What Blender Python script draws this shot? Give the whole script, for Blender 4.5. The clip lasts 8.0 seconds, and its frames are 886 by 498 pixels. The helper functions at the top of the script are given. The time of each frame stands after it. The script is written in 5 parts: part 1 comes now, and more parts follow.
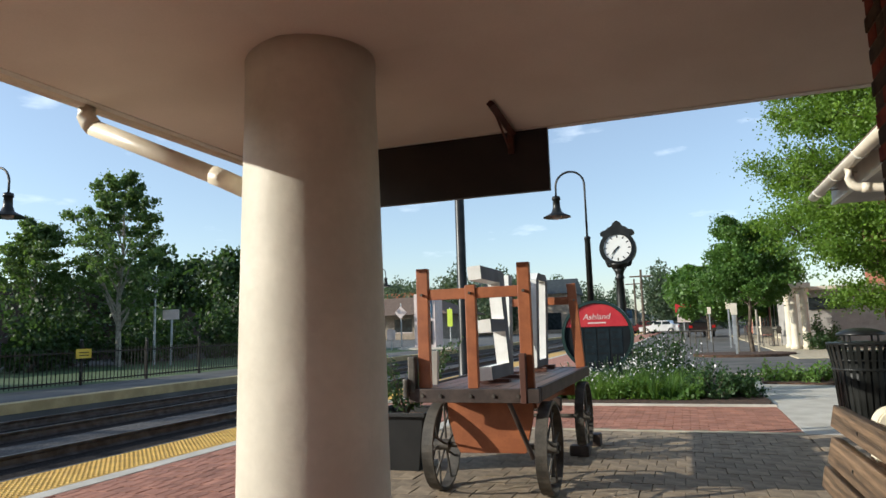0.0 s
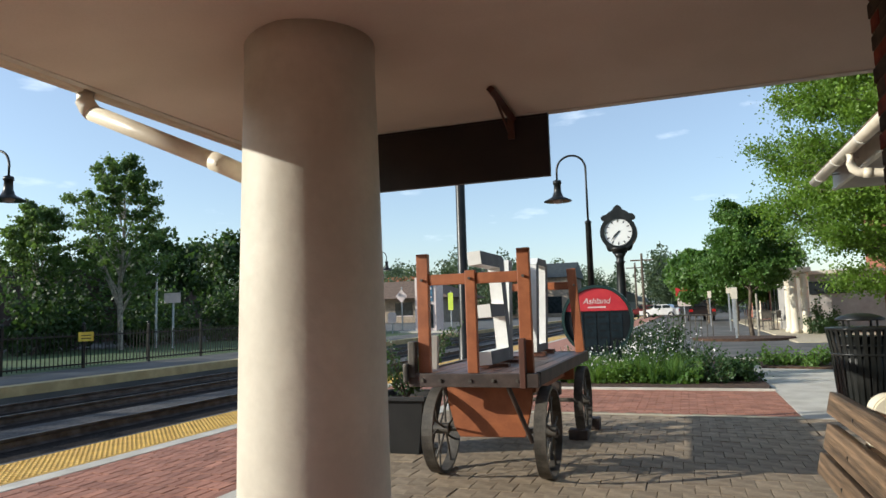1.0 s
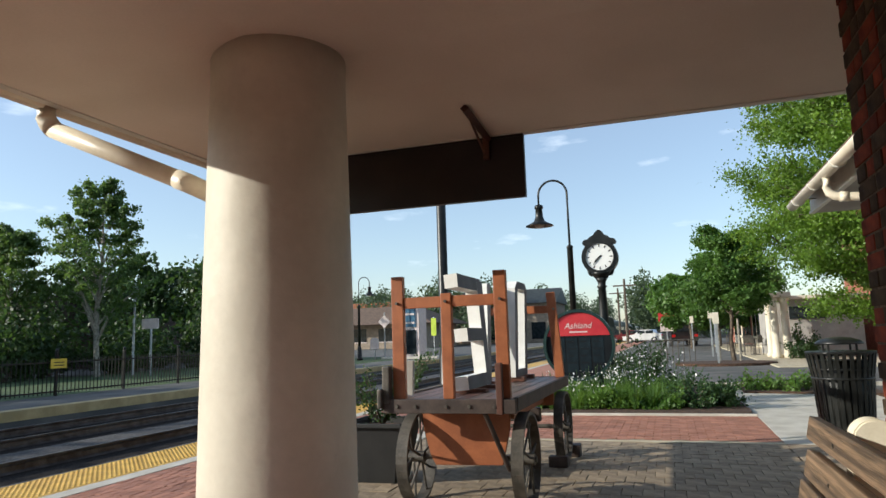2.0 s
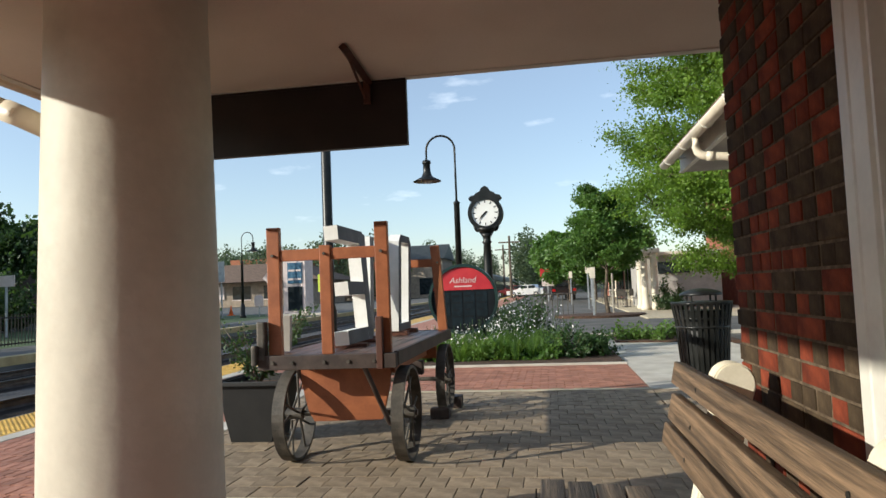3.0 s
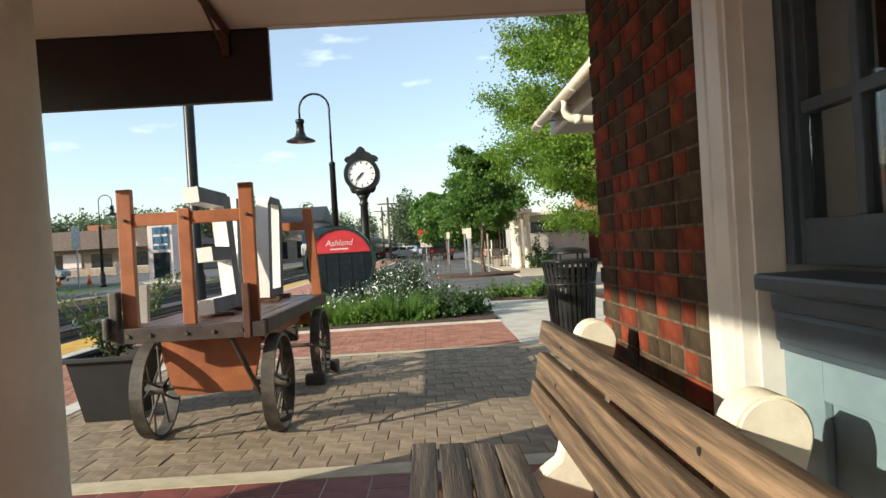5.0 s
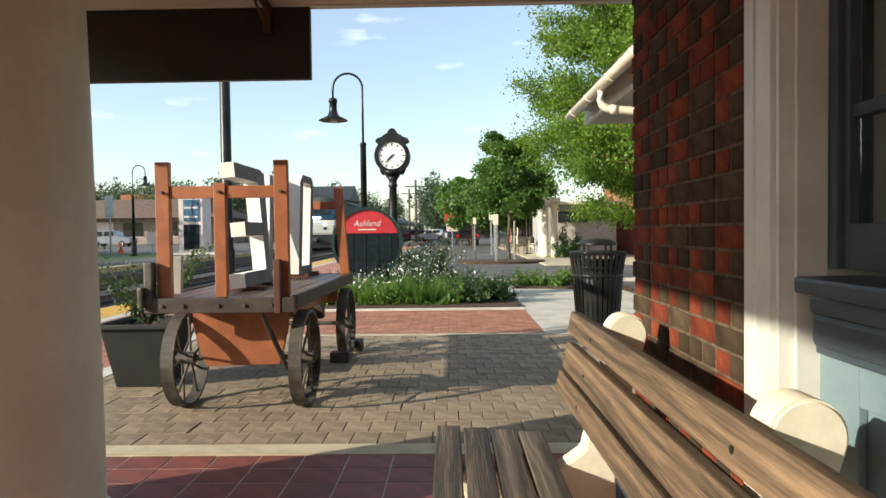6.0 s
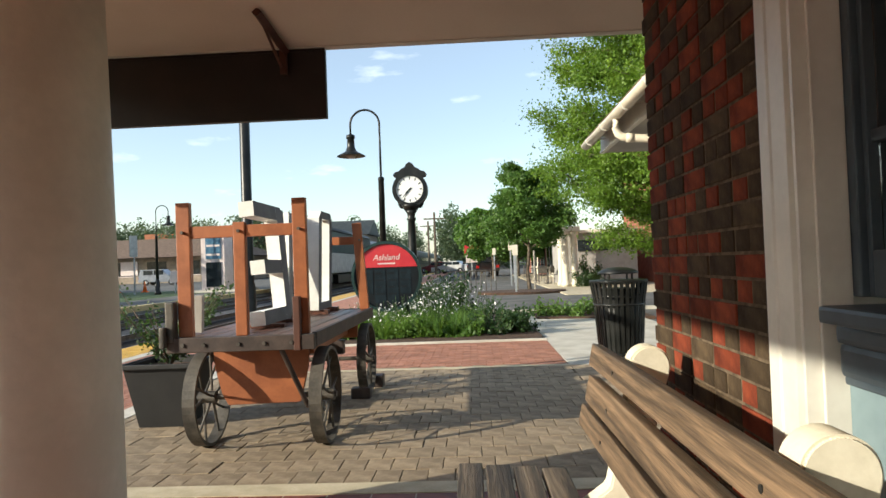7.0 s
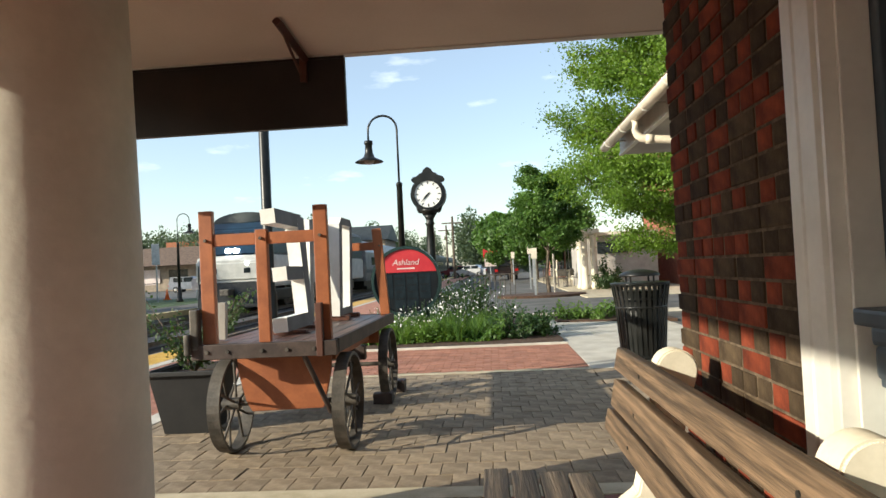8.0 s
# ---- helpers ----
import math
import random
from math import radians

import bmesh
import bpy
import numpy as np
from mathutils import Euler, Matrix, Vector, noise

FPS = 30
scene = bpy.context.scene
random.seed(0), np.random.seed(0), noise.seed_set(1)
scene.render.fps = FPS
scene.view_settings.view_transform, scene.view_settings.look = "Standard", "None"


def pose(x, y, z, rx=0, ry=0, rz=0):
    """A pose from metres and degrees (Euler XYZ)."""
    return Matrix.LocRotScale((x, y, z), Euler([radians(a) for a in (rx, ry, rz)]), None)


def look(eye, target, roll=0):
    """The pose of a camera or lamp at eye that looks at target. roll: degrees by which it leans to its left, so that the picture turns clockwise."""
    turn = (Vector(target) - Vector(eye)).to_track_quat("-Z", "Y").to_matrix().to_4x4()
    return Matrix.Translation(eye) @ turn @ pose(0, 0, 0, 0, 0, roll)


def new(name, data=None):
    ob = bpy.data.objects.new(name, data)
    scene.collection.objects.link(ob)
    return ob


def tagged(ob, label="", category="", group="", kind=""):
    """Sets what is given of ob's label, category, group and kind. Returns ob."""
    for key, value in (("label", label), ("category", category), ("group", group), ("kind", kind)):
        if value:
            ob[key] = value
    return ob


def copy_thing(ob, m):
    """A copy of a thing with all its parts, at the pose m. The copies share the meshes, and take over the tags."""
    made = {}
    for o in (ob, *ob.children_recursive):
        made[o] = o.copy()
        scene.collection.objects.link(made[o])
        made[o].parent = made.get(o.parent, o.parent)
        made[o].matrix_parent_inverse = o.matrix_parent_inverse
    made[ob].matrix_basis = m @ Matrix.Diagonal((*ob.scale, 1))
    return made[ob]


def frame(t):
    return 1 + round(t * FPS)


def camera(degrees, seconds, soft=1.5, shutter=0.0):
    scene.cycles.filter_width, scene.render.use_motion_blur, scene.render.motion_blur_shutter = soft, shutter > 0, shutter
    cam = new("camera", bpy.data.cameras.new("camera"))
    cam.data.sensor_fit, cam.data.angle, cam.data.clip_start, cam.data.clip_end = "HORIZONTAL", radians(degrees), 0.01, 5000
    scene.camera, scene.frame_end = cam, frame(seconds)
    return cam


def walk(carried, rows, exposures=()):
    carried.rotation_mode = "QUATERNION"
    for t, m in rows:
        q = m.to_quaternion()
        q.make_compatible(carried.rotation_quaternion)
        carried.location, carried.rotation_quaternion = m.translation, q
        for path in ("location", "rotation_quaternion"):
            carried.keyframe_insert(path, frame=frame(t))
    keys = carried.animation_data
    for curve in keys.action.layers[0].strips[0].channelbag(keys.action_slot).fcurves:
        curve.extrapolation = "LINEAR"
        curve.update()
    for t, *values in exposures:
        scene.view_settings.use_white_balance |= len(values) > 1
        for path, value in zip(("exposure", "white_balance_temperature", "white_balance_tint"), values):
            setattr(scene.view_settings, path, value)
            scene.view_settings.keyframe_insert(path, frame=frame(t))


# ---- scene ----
cam = camera(67.1, 8.0)
PATH = [
    (0, (0.021, -0.342, 1.224), (-0.649, 1.527, 1.463), -1.8),
    (0.5, (0.022, -0.347, 1.223), (-0.65, 1.525, 1.432), -1.9),
    (1, (0.03, -0.345, 1.237), (-0.646, 1.528, 1.427), -1.7),
    (2.3, (0.06, -0.178, 1.208), (-0.511, 1.719, 1.486), -2.4),
    (2.5, (0.06, -0.139, 1.2), (-0.393, 1.794, 1.447), -1.9),
    (3, (0.072, -0.077, 1.199), (-0.241, 1.894, 1.322), -2.3),
    (3.5, (0.109, -0.037, 1.228), (-0.07, 1.953, 1.317), -3.5),
    (4, (0.114, -0.025, 1.228), (0.029, 1.972, 1.306), -4.8),
    (4.5, (0.114, 0.008, 1.199), (0.116, 2.007, 1.251), -5.0),
    (4.7, (0.117, 0.026, 1.206), (0.142, 2.026, 1.229), -4.4),
    (5.8, (0.063, 0.01, 1.189), (0.053, 2.01, 1.143), -0.7),
    (6, (0.076, 0.006, 1.209), (0.039, 2.005, 1.156), -0.7),
    (6.5, (0.095, 0.004, 1.231), (0.007, 2.002, 1.251), -1.5),
    (7, (0.087, 0.014, 1.22), (-0.007, 2.011, 1.263), -2.1),
    (7.5, (0.1, 0.034, 1.223), (0.002, 2.031, 1.27), -2.4),
    (8, (0.071, 0.014, 1.224), (-0.077, 2.008, 1.282), -2.8),
]

SUN, SKY = 5.0, 0.15
EXPOSURES = [(0, 0.24, 6000, 8), (1.2, 0.24, 6000, 8), (2.5, 0.24, 6100, 8), (3.5, 0.33, 6200, 8), (4.5, 0.53, 6400, 7), (6, 0.62, 6500, 7), (8, 0.60, 6500, 7)]
walk(cam, [(t, look(eye, goal, roll)) for t, eye, goal, roll in PATH], EXPOSURES)

# ---- light ----
SUN_TO = Vector((-0.894, -0.447, 0.352)).normalized()      # from the place to the sun
world = bpy.data.worlds.new("sky")
scene.world = world
world.use_nodes = True
wn, wl = world.node_tree.nodes, world.node_tree.links
sky = wn.new("ShaderNodeTexSky")
sky.sky_type, sky.sun_disc = "NISHITA", False
sky.sun_elevation, sky.sun_rotation = math.asin(SUN_TO.z), radians(243.4)
sky.air_density, sky.dust_density, sky.ozone_density = 1.0, 0.8, 1.5
coord, cloud, ramp, mixer = wn.new("ShaderNodeTexCoord"), wn.new("ShaderNodeTexNoise"), wn.new("ShaderNodeValToRGB"), wn.new("ShaderNodeMix")
stretch = wn.new("ShaderNodeMapping")
stretch.inputs["Scale"].default_value = (1.0, 1.0, 3.2)
wl.new(coord.outputs["Generated"], stretch.inputs["Vector"])
wl.new(stretch.outputs["Vector"], cloud.inputs["Vector"])
cloud.inputs["Scale"].default_value, cloud.inputs["Detail"].default_value = 9.0, 5.0
ramp.color_ramp.elements[0].position, ramp.color_ramp.elements[1].position = 0.635, 0.80
ramp.color_ramp.elements[0].color = (0.11, 0.11, 0.11, 1)      # thin haze over the whole sky
ramp.color_ramp.elements[1].color = (0.46, 0.46, 0.46, 1)
mixer.data_type = "RGBA"
mixer.inputs["B"].default_value = (9.0, 9.2, 9.4, 1)
wl.new(cloud.outputs["Fac"], ramp.inputs["Fac"])
wl.new(ramp.outputs["Color"], mixer.inputs["Factor"])
wl.new(sky.outputs["Color"], mixer.inputs["A"])
wl.new(mixer.outputs["Result"], wn["Background"].inputs["Color"])
wn["Background"].inputs["Strength"].default_value = SKY

sun = new("sun", bpy.data.lights.new("sun", "SUN"))
sun.data.energy, sun.data.angle, sun.data.color = SUN, radians(0.55), (1.0, 0.91, 0.76)
sun.matrix_world = look(SUN_TO * 50, (0, 0, 0))


# ---- materials ----
def material(name, dark, light, scale=8.0, rough=0.7, metal=0.0, bump=0.15, bump_scale=None, island="", spread=0.0, fine=0.25, stretch=(1, 1, 1), clear=0.0):
    """A surface of two tones in noise at two scales, with relief. island: 'object' or 'island' varies its value piece by piece."""
    m = bpy.data.materials.new(name)
    m.use_nodes = True
    n, l = m.node_tree.nodes, m.node_tree.links
    b = n["Principled BSDF"]
    co, mp = n.new("ShaderNodeTexCoord"), n.new("ShaderNodeMapping")
    mp.inputs["Scale"].default_value = stretch
    l.new(co.outputs["Object"], mp.inputs["Vector"])
    big, small = n.new("ShaderNodeTexNoise"), n.new("ShaderNodeTexNoise")
    big.inputs["Scale"].default_value, big.inputs["Detail"].default_value = scale, 5
    small.inputs["Scale"].default_value, small.inputs["Detail"].default_value = (bump_scale or scale * 9), 3
    for t in (big, small):
        l.new(mp.outputs["Vector"], t.inputs["Vector"])
    add = n.new("ShaderNodeMath")
    add.operation = "MULTIPLY_ADD"
    add.inputs[1].default_value = fine
    l.new(small.outputs["Fac"], add.inputs[0])
    l.new(big.outputs["Fac"], add.inputs[2])
    r = n.new("ShaderNodeValToRGB")
    r.color_ramp.elements[0].position, r.color_ramp.elements[1].position = 0.38 + fine / 2, 0.68 + fine / 2
    r.color_ramp.elements[0].color, r.color_ramp.elements[1].color = (*dark, 1), (*light, 1)
    l.new(add.outputs[0], r.inputs["Fac"])
    out = r.outputs["Color"]
    if island:
        hsv = n.new("ShaderNodeHueSaturation")
        rnd = n.new("ShaderNodeObjectInfo").outputs["Random"] if island == "object" else n.new("ShaderNodeNewGeometry").outputs["Random Per Island"]
        rng = n.new("ShaderNodeMapRange")
        rng.inputs["To Min"].default_value, rng.inputs["To Max"].default_value = 1 - spread, 1 + spread
        l.new(rnd, rng.inputs["Value"])
        l.new(rng.outputs["Result"], hsv.inputs["Value"])
        l.new(out, hsv.inputs["Color"])
        out = hsv.outputs["Color"]
    l.new(out, b.inputs["Base Color"])
    b.inputs["Roughness"].default_value, b.inputs["Metallic"].default_value = rough, metal
    b.inputs["Coat Weight"].default_value = clear
    if bump:
        bp = n.new("ShaderNodeBump")
        bp.inputs["Strength"].default_value, bp.inputs["Distance"].default_value = bump, 0.01
        l.new(add.outputs[0], bp.inputs["Height"])
        l.new(bp.outputs["Normal"], b.inputs["Normal"])
    return m


def glass(name, tint=(0.9, 0.95, 0.95)):
    m = bpy.data.materials.new(name)
    m.use_nodes = True
    b = m.node_tree.nodes["Principled BSDF"]
    b.inputs["Base Color"].default_value = (*tint, 1)
    b.inputs["Transmission Weight"].default_value, b.inputs["Roughness"].default_value, b.inputs["IOR"].default_value = 1.0, 0.02, 1.5
    return m


def glow(name, colour, strength):
    m = bpy.data.materials.new(name)
    m.use_nodes = True
    b = m.node_tree.nodes["Principled BSDF"]
    b.inputs["Base Color"].default_value = (*colour, 1)
    b.inputs["Emission Color"].default_value, b.inputs["Emission Strength"].default_value = (*colour, 1), strength
    return m


def leafy(name, dark, light):
    """Leaves: two greens leaf by leaf, some light passing through."""
    m = material(name, dark, light, 0.8, 0.55, bump=0, island="island", spread=0.35)
    n, l = m.node_tree.nodes, m.node_tree.links
    b, out = n["Principled BSDF"], n["Material Output"]
    tr, mx = n.new("ShaderNodeBsdfTranslucent"), n.new("ShaderNodeMixShader")
    tr.inputs["Color"].default_value = (light[0] * 1.6, light[1] * 1.6, light[2], 1)
    mx.inputs["Fac"].default_value = 0.35
    l.new(b.outputs["BSDF"], mx.inputs[1])
    l.new(tr.outputs["BSDF"], mx.inputs[2])
    l.new(mx.outputs["Shader"], out.inputs["Surface"])
    return m


def wooden(name, dark, light, axis=1, rough=0.65, bump=0.5):
    """Timber: wavering growth rings drawn out along one axis, over weathering."""
    s = [9.0, 9.0, 9.0]
    s[axis] = 0.3
    m = material(name, dark, light, 2.2, rough, bump=bump, bump_scale=30, fine=0.5, stretch=s, island="object", spread=0.16)
    n, l = m.node_tree.nodes, m.node_tree.links
    info, shift = n.new("ShaderNodeObjectInfo"), n.new("ShaderNodeVectorMath")
    co, mp, wave = n.new("ShaderNodeTexCoord"), n.new("ShaderNodeMapping"), n.new("ShaderNodeTexWave")
    shift.operation = "MULTIPLY_ADD"
    shift.inputs[1].default_value = (7.0, 3.0, 5.0)
    l.new(info.outputs["Random"], shift.inputs[0])
    l.new(co.outputs["Object"], shift.inputs[2])
    w = [1.0, 1.0, 1.0]
    w[axis] = 0.11
    mp.inputs["Scale"].default_value = w
    l.new(shift.outputs["Vector"], mp.inputs["Vector"])
    l.new(mp.outputs["Vector"], wave.inputs["Vector"])
    wave.wave_type, wave.rings_direction = "RINGS", "XYZ"[axis]
    wave.inputs["Scale"].default_value, wave.inputs["Distortion"].default_value = 11.0, 9.0
    wave.inputs["Detail"].default_value, wave.inputs["Detail Scale"].default_value = 3.0, 1.2
    mix = n.new("ShaderNodeMix")
    mix.data_type, mix.blend_type = "RGBA", "MULTIPLY"
    mix.inputs["Factor"].default_value = 0.42
    link = n["Principled BSDF"].inputs["Base Color"].links[0]
    src = link.from_socket
    l.new(src, mix.inputs["A"])
    l.new(wave.outputs["Color"], mix.inputs["B"])
    l.new(mix.outputs["Result"], n["Principled BSDF"].inputs["Base Color"])
    return m


M = {
    "stucco": material("painted_stucco", (0.52, 0.475, 0.385), (0.63, 0.58, 0.475), 2.2, 0.6, bump=0.9, bump_scale=20),
    "soffit": material("soffit_paint", (0.64, 0.575, 0.49), (0.73, 0.665, 0.575), 1.2, 0.8, bump=0.08, bump_scale=90),
    "white": material("white_paint", (0.60, 0.575, 0.51), (0.70, 0.675, 0.60), 5, 0.42, bump=0.06),
    "gutter": material("gutter_paint", (0.62, 0.55, 0.42), (0.74, 0.66, 0.52), 4, 0.38, bump=0.05),
    "brick_red": material("red_brick", (0.115, 0.027, 0.015), (0.215, 0.049, 0.023), 14, 0.9, bump=0.4, island="object", spread=0.28),
    "brick_dark": material("burnt_brick", (0.042, 0.029, 0.018), (0.080, 0.056, 0.033), 14, 0.9, bump=0.6, island="object", spread=0.3),
    "mortar": material("mortar", (0.075, 0.055, 0.037), (0.16, 0.12, 0.08), 30, 0.95, bump=0.5),
    "paver": material("concrete_paver", (0.212, 0.158, 0.101), (0.355, 0.276, 0.184), 9, 0.85, bump=0.5, island="object", spread=0.16),
    "paver_rest": material("concrete_paver_rest", (0.212, 0.158, 0.101), (0.355, 0.276, 0.184), 9, 0.85, bump=0.5, island="island", spread=0.16),
    "joint": material("joint_sand", (0.085, 0.064, 0.042), (0.15, 0.115, 0.077), 30, 0.95, bump=0.4),
    "tile": material("quarry_tile", (0.16, 0.045, 0.035), (0.26, 0.075, 0.055), 7, 0.6, bump=0.2, island="object", spread=0.15),
    "grout": material("pale_grout", (0.40, 0.34, 0.28), (0.52, 0.46, 0.38), 30, 0.9, bump=0.2),
    "clay": material("clay_paver", (0.285, 0.122, 0.076), (0.41, 0.188, 0.122), 5, 0.8, bump=0.3, island="island", spread=0.18),
    "concrete": material("concrete", (0.46, 0.42, 0.35), (0.60, 0.56, 0.48), 3, 0.85, bump=0.25, bump_scale=80),
    "band": material("concrete_band", (0.42, 0.36, 0.24), (0.56, 0.49, 0.35), 6, 0.85, bump=0.25, bump_scale=80),
    "yellow": material("tactile_yellow", (0.52, 0.30, 0.045), (0.68, 0.42, 0.08), 5, 0.6, bump=0.1),
    "faded_yellow": material("faded_yellow", (0.36, 0.28, 0.13), (0.48, 0.38, 0.19), 3, 0.7, bump=0.1),
    "suv": material("suv_silver", (0.20, 0.22, 0.25), (0.28, 0.30, 0.34), 3, 0.3, 0.3, bump=0, clear=0.6),
    "ballast": material("ballast", (0.010, 0.008, 0.007), (0.038, 0.032, 0.029), 22, 0.95, bump=1.0, bump_scale=45),
    "ballast_pale": material("pale_gravel", (0.03, 0.027, 0.026), (0.085, 0.08, 0.08), 16, 0.95, bump=1.0, bump_scale=45),
    "ground": material("worn_asphalt", (0.10, 0.10, 0.095), (0.17, 0.165, 0.15), 0.8, 0.9, bump=0.2, bump_scale=40),
    "lawn": material("lawn", (0.03, 0.06, 0.015), (0.07, 0.115, 0.03), 2, 0.9, bump=0.6, bump_scale=40),
    "mulch": material("bark_mulch", (0.035, 0.018, 0.01), (0.11, 0.06, 0.035), 18, 0.95, bump=1.0, bump_scale=60),
    "steel": material("rail_steel", (0.06, 0.045, 0.036), (0.13, 0.11, 0.095), 6, 0.45, 0.7, bump=0.1),
    "tie": material("sleeper_wood", (0.03, 0.022, 0.016), (0.075, 0.055, 0.04), 8, 0.9, bump=0.5),
    "bench_wood": wooden("weathered_timber", (0.085, 0.055, 0.031), (0.255, 0.165, 0.094)),
    "seat_wood": wooden("grey_weathered_timber", (0.055, 0.042, 0.030), (0.22, 0.17, 0.12)),
    "bench_stone": material("cream_cast_stone", (0.66, 0.60, 0.46), (0.78, 0.72, 0.57), 10, 0.8, bump=0.2),
    "orange": material("rust_orange_paint", (0.255, 0.078, 0.026), (0.36, 0.116, 0.040), 6, 0.5, bump=0.1),
    "deck_wood": wooden("varnished_deck", (0.10, 0.042, 0.028), (0.23, 0.098, 0.060), rough=0.42, bump=0.15),
    "beam_wood": material("dark_beam", (0.028, 0.017, 0.013), (0.065, 0.043, 0.034), 7, 0.6, bump=0.2),
    "iron": material("grey_iron", (0.05, 0.045, 0.038), (0.13, 0.115, 0.095), 7, 0.55, 0.35, bump=0.2),
    "black": material("black_enamel", (0.008, 0.009, 0.008), (0.022, 0.022, 0.020), 5, 0.35, bump=0.05),
    "board": material("dark_brown_board", (0.010, 0.006, 0.005), (0.022, 0.013, 0.011), 4, 0.5, bump=0.06),
    "bracket": material("brown_bracket", (0.05, 0.016, 0.008), (0.10, 0.035, 0.02), 6, 0.6, bump=0.1),
    "planter": material("black_resin", (0.004, 0.004, 0.004), (0.010, 0.0095, 0.009), 6, 0.65, bump=0.1),
    "letter": material("white_letter_paint", (0.78, 0.77, 0.72), (0.88, 0.87, 0.83), 6, 0.5, bump=0.05),
    "letter_back": material("grey_letter_back", (0.115, 0.108, 0.108), (0.16, 0.150, 0.150), 5, 0.7, bump=0.1),
    "slate": material("slate_blue_paint", (0.042, 0.060, 0.076), (0.066, 0.088, 0.108), 5, 0.45, bump=0.1),
    "pale_blue": material("pale_blue_panel", (0.15, 0.215, 0.235), (0.205, 0.28, 0.30), 3, 0.5, bump=0.06),
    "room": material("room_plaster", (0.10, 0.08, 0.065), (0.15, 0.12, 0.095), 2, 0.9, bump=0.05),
    "green": material("dark_green_enamel", (0.006, 0.022, 0.020), (0.011, 0.036, 0.031), 5, 0.35, bump=0.04),
    "navy": material("navy_panel", (0.003, 0.005, 0.007), (0.005, 0.009, 0.012), 4, 0.7, bump=0.02),
    "teal": material("muted_teal_print", (0.006, 0.012, 0.016), (0.011, 0.020, 0.026), 8, 0.8, bump=0),
    "red": material("sign_red", (0.42, 0.02, 0.03), (0.50, 0.035, 0.04), 5, 0.4, bump=0.02),
    "print": material("white_print", (0.58, 0.48, 0.45), (0.68, 0.58, 0.54), 5, 0.5, bump=0),
    "dial": material("clock_dial", (0.80, 0.80, 0.76), (0.86, 0.86, 0.82), 3, 0.35, bump=0),
    "bark": material("bark", (0.06, 0.045, 0.03), (0.16, 0.125, 0.09), 9, 0.9, bump=0.8),
    "pale_bark": material("pale_bark", (0.20, 0.18, 0.14), (0.38, 0.35, 0.29), 9, 0.85, bump=0.5),
    "leaf_bright": leafy("locust_leaves", (0.060, 0.130, 0.010), (0.150, 0.245, 0.027)),
    "leaf_mid": leafy("street_tree_leaves", (0.045, 0.11, 0.016), (0.10, 0.19, 0.035)),
    "leaf_dark": leafy("shade_tree_leaves", (0.017, 0.042, 0.013), (0.048, 0.092, 0.025)),
    "leaf_birch": leafy("birch_leaves", (0.045, 0.09, 0.024), (0.11, 0.18, 0.05)),
    # greyed green, with the haze of distance mixed into the leaf tones
    "leaf_far": leafy("hazed_wood_leaves", (0.045, 0.075, 0.045), (0.085, 0.12, 0.068)),
    "grass": leafy("perennial_leaves", (0.06, 0.13, 0.02), (0.15, 0.25, 0.05)),
    "shrub": leafy("shrub_leaves", (0.025, 0.06, 0.02), (0.06, 0.115, 0.035)),
    "petal": material("white_petals", (0.75, 0.72, 0.70), (0.86, 0.83, 0.80), 5, 0.6, bump=0),
    "far_brick": material("far_red_brick", (0.22, 0.075, 0.045), (0.34, 0.125, 0.075), 6, 0.85, bump=0.2),
    "dark_wall": material("dark_brown_wall", (0.045, 0.030, 0.024), (0.08, 0.055, 0.042), 2, 0.85, bump=0.2),
    "brown_roof": material("brown_shingle", (0.10, 0.065, 0.045), (0.17, 0.115, 0.08), 3, 0.9, bump=0.4),
    "tan_wall": material("tan_wall", (0.24, 0.19, 0.14), (0.34, 0.275, 0.21), 2, 0.85, bump=0.1),
    "cream_wall": material("cream_wall", (0.60, 0.54, 0.42), (0.72, 0.65, 0.52), 2, 0.8, bump=0.1),
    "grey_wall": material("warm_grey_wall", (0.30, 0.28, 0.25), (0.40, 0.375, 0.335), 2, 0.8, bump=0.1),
    "dark_glass": material("dark_window_glass", (0.012, 0.016, 0.018), (0.03, 0.038, 0.042), 2, 0.08, bump=0),
    "rubber": material("tyre_rubber", (0.012, 0.012, 0.012), (0.03, 0.03, 0.03), 9, 0.8, bump=0.2),
    "silver": material("car_silver", (0.45, 0.46, 0.47), (0.55, 0.56, 0.57), 3, 0.3, 0.5, bump=0, clear=0.6),
    "car_blue": material("car_navy", (0.02, 0.035, 0.07), (0.035, 0.055, 0.10), 3, 0.3, 0.3, bump=0, clear=0.6),
    "car_black": material("car_black", (0.012, 0.012, 0.014), (0.022, 0.022, 0.026), 3, 0.3, 0.2, bump=0, clear=0.6),
    "car_red": material("car_dark_red", (0.10, 0.012, 0.012), (0.15, 0.02, 0.02), 3, 0.3, 0.2, bump=0, clear=0.6),
    "chrome": material("rim_metal", (0.5, 0.5, 0.5), (0.65, 0.65, 0.65), 6, 0.25, 0.9, bump=0),
    "tail": material("tail_lamp", (0.4, 0.01, 0.01), (0.5, 0.02, 0.02), 6, 0.2, bump=0),
    "train_silver": material("ribbed_stainless", (0.22, 0.225, 0.23), (0.30, 0.305, 0.31), 2, 0.45, 0.6, bump=0.05),
    "train_white": material("train_white", (0.40, 0.40, 0.37), (0.52, 0.52, 0.48), 2, 0.45, bump=0),
    "train_blue": material("train_blue", (0.005, 0.022, 0.042), (0.009, 0.034, 0.062), 2, 0.35, bump=0),
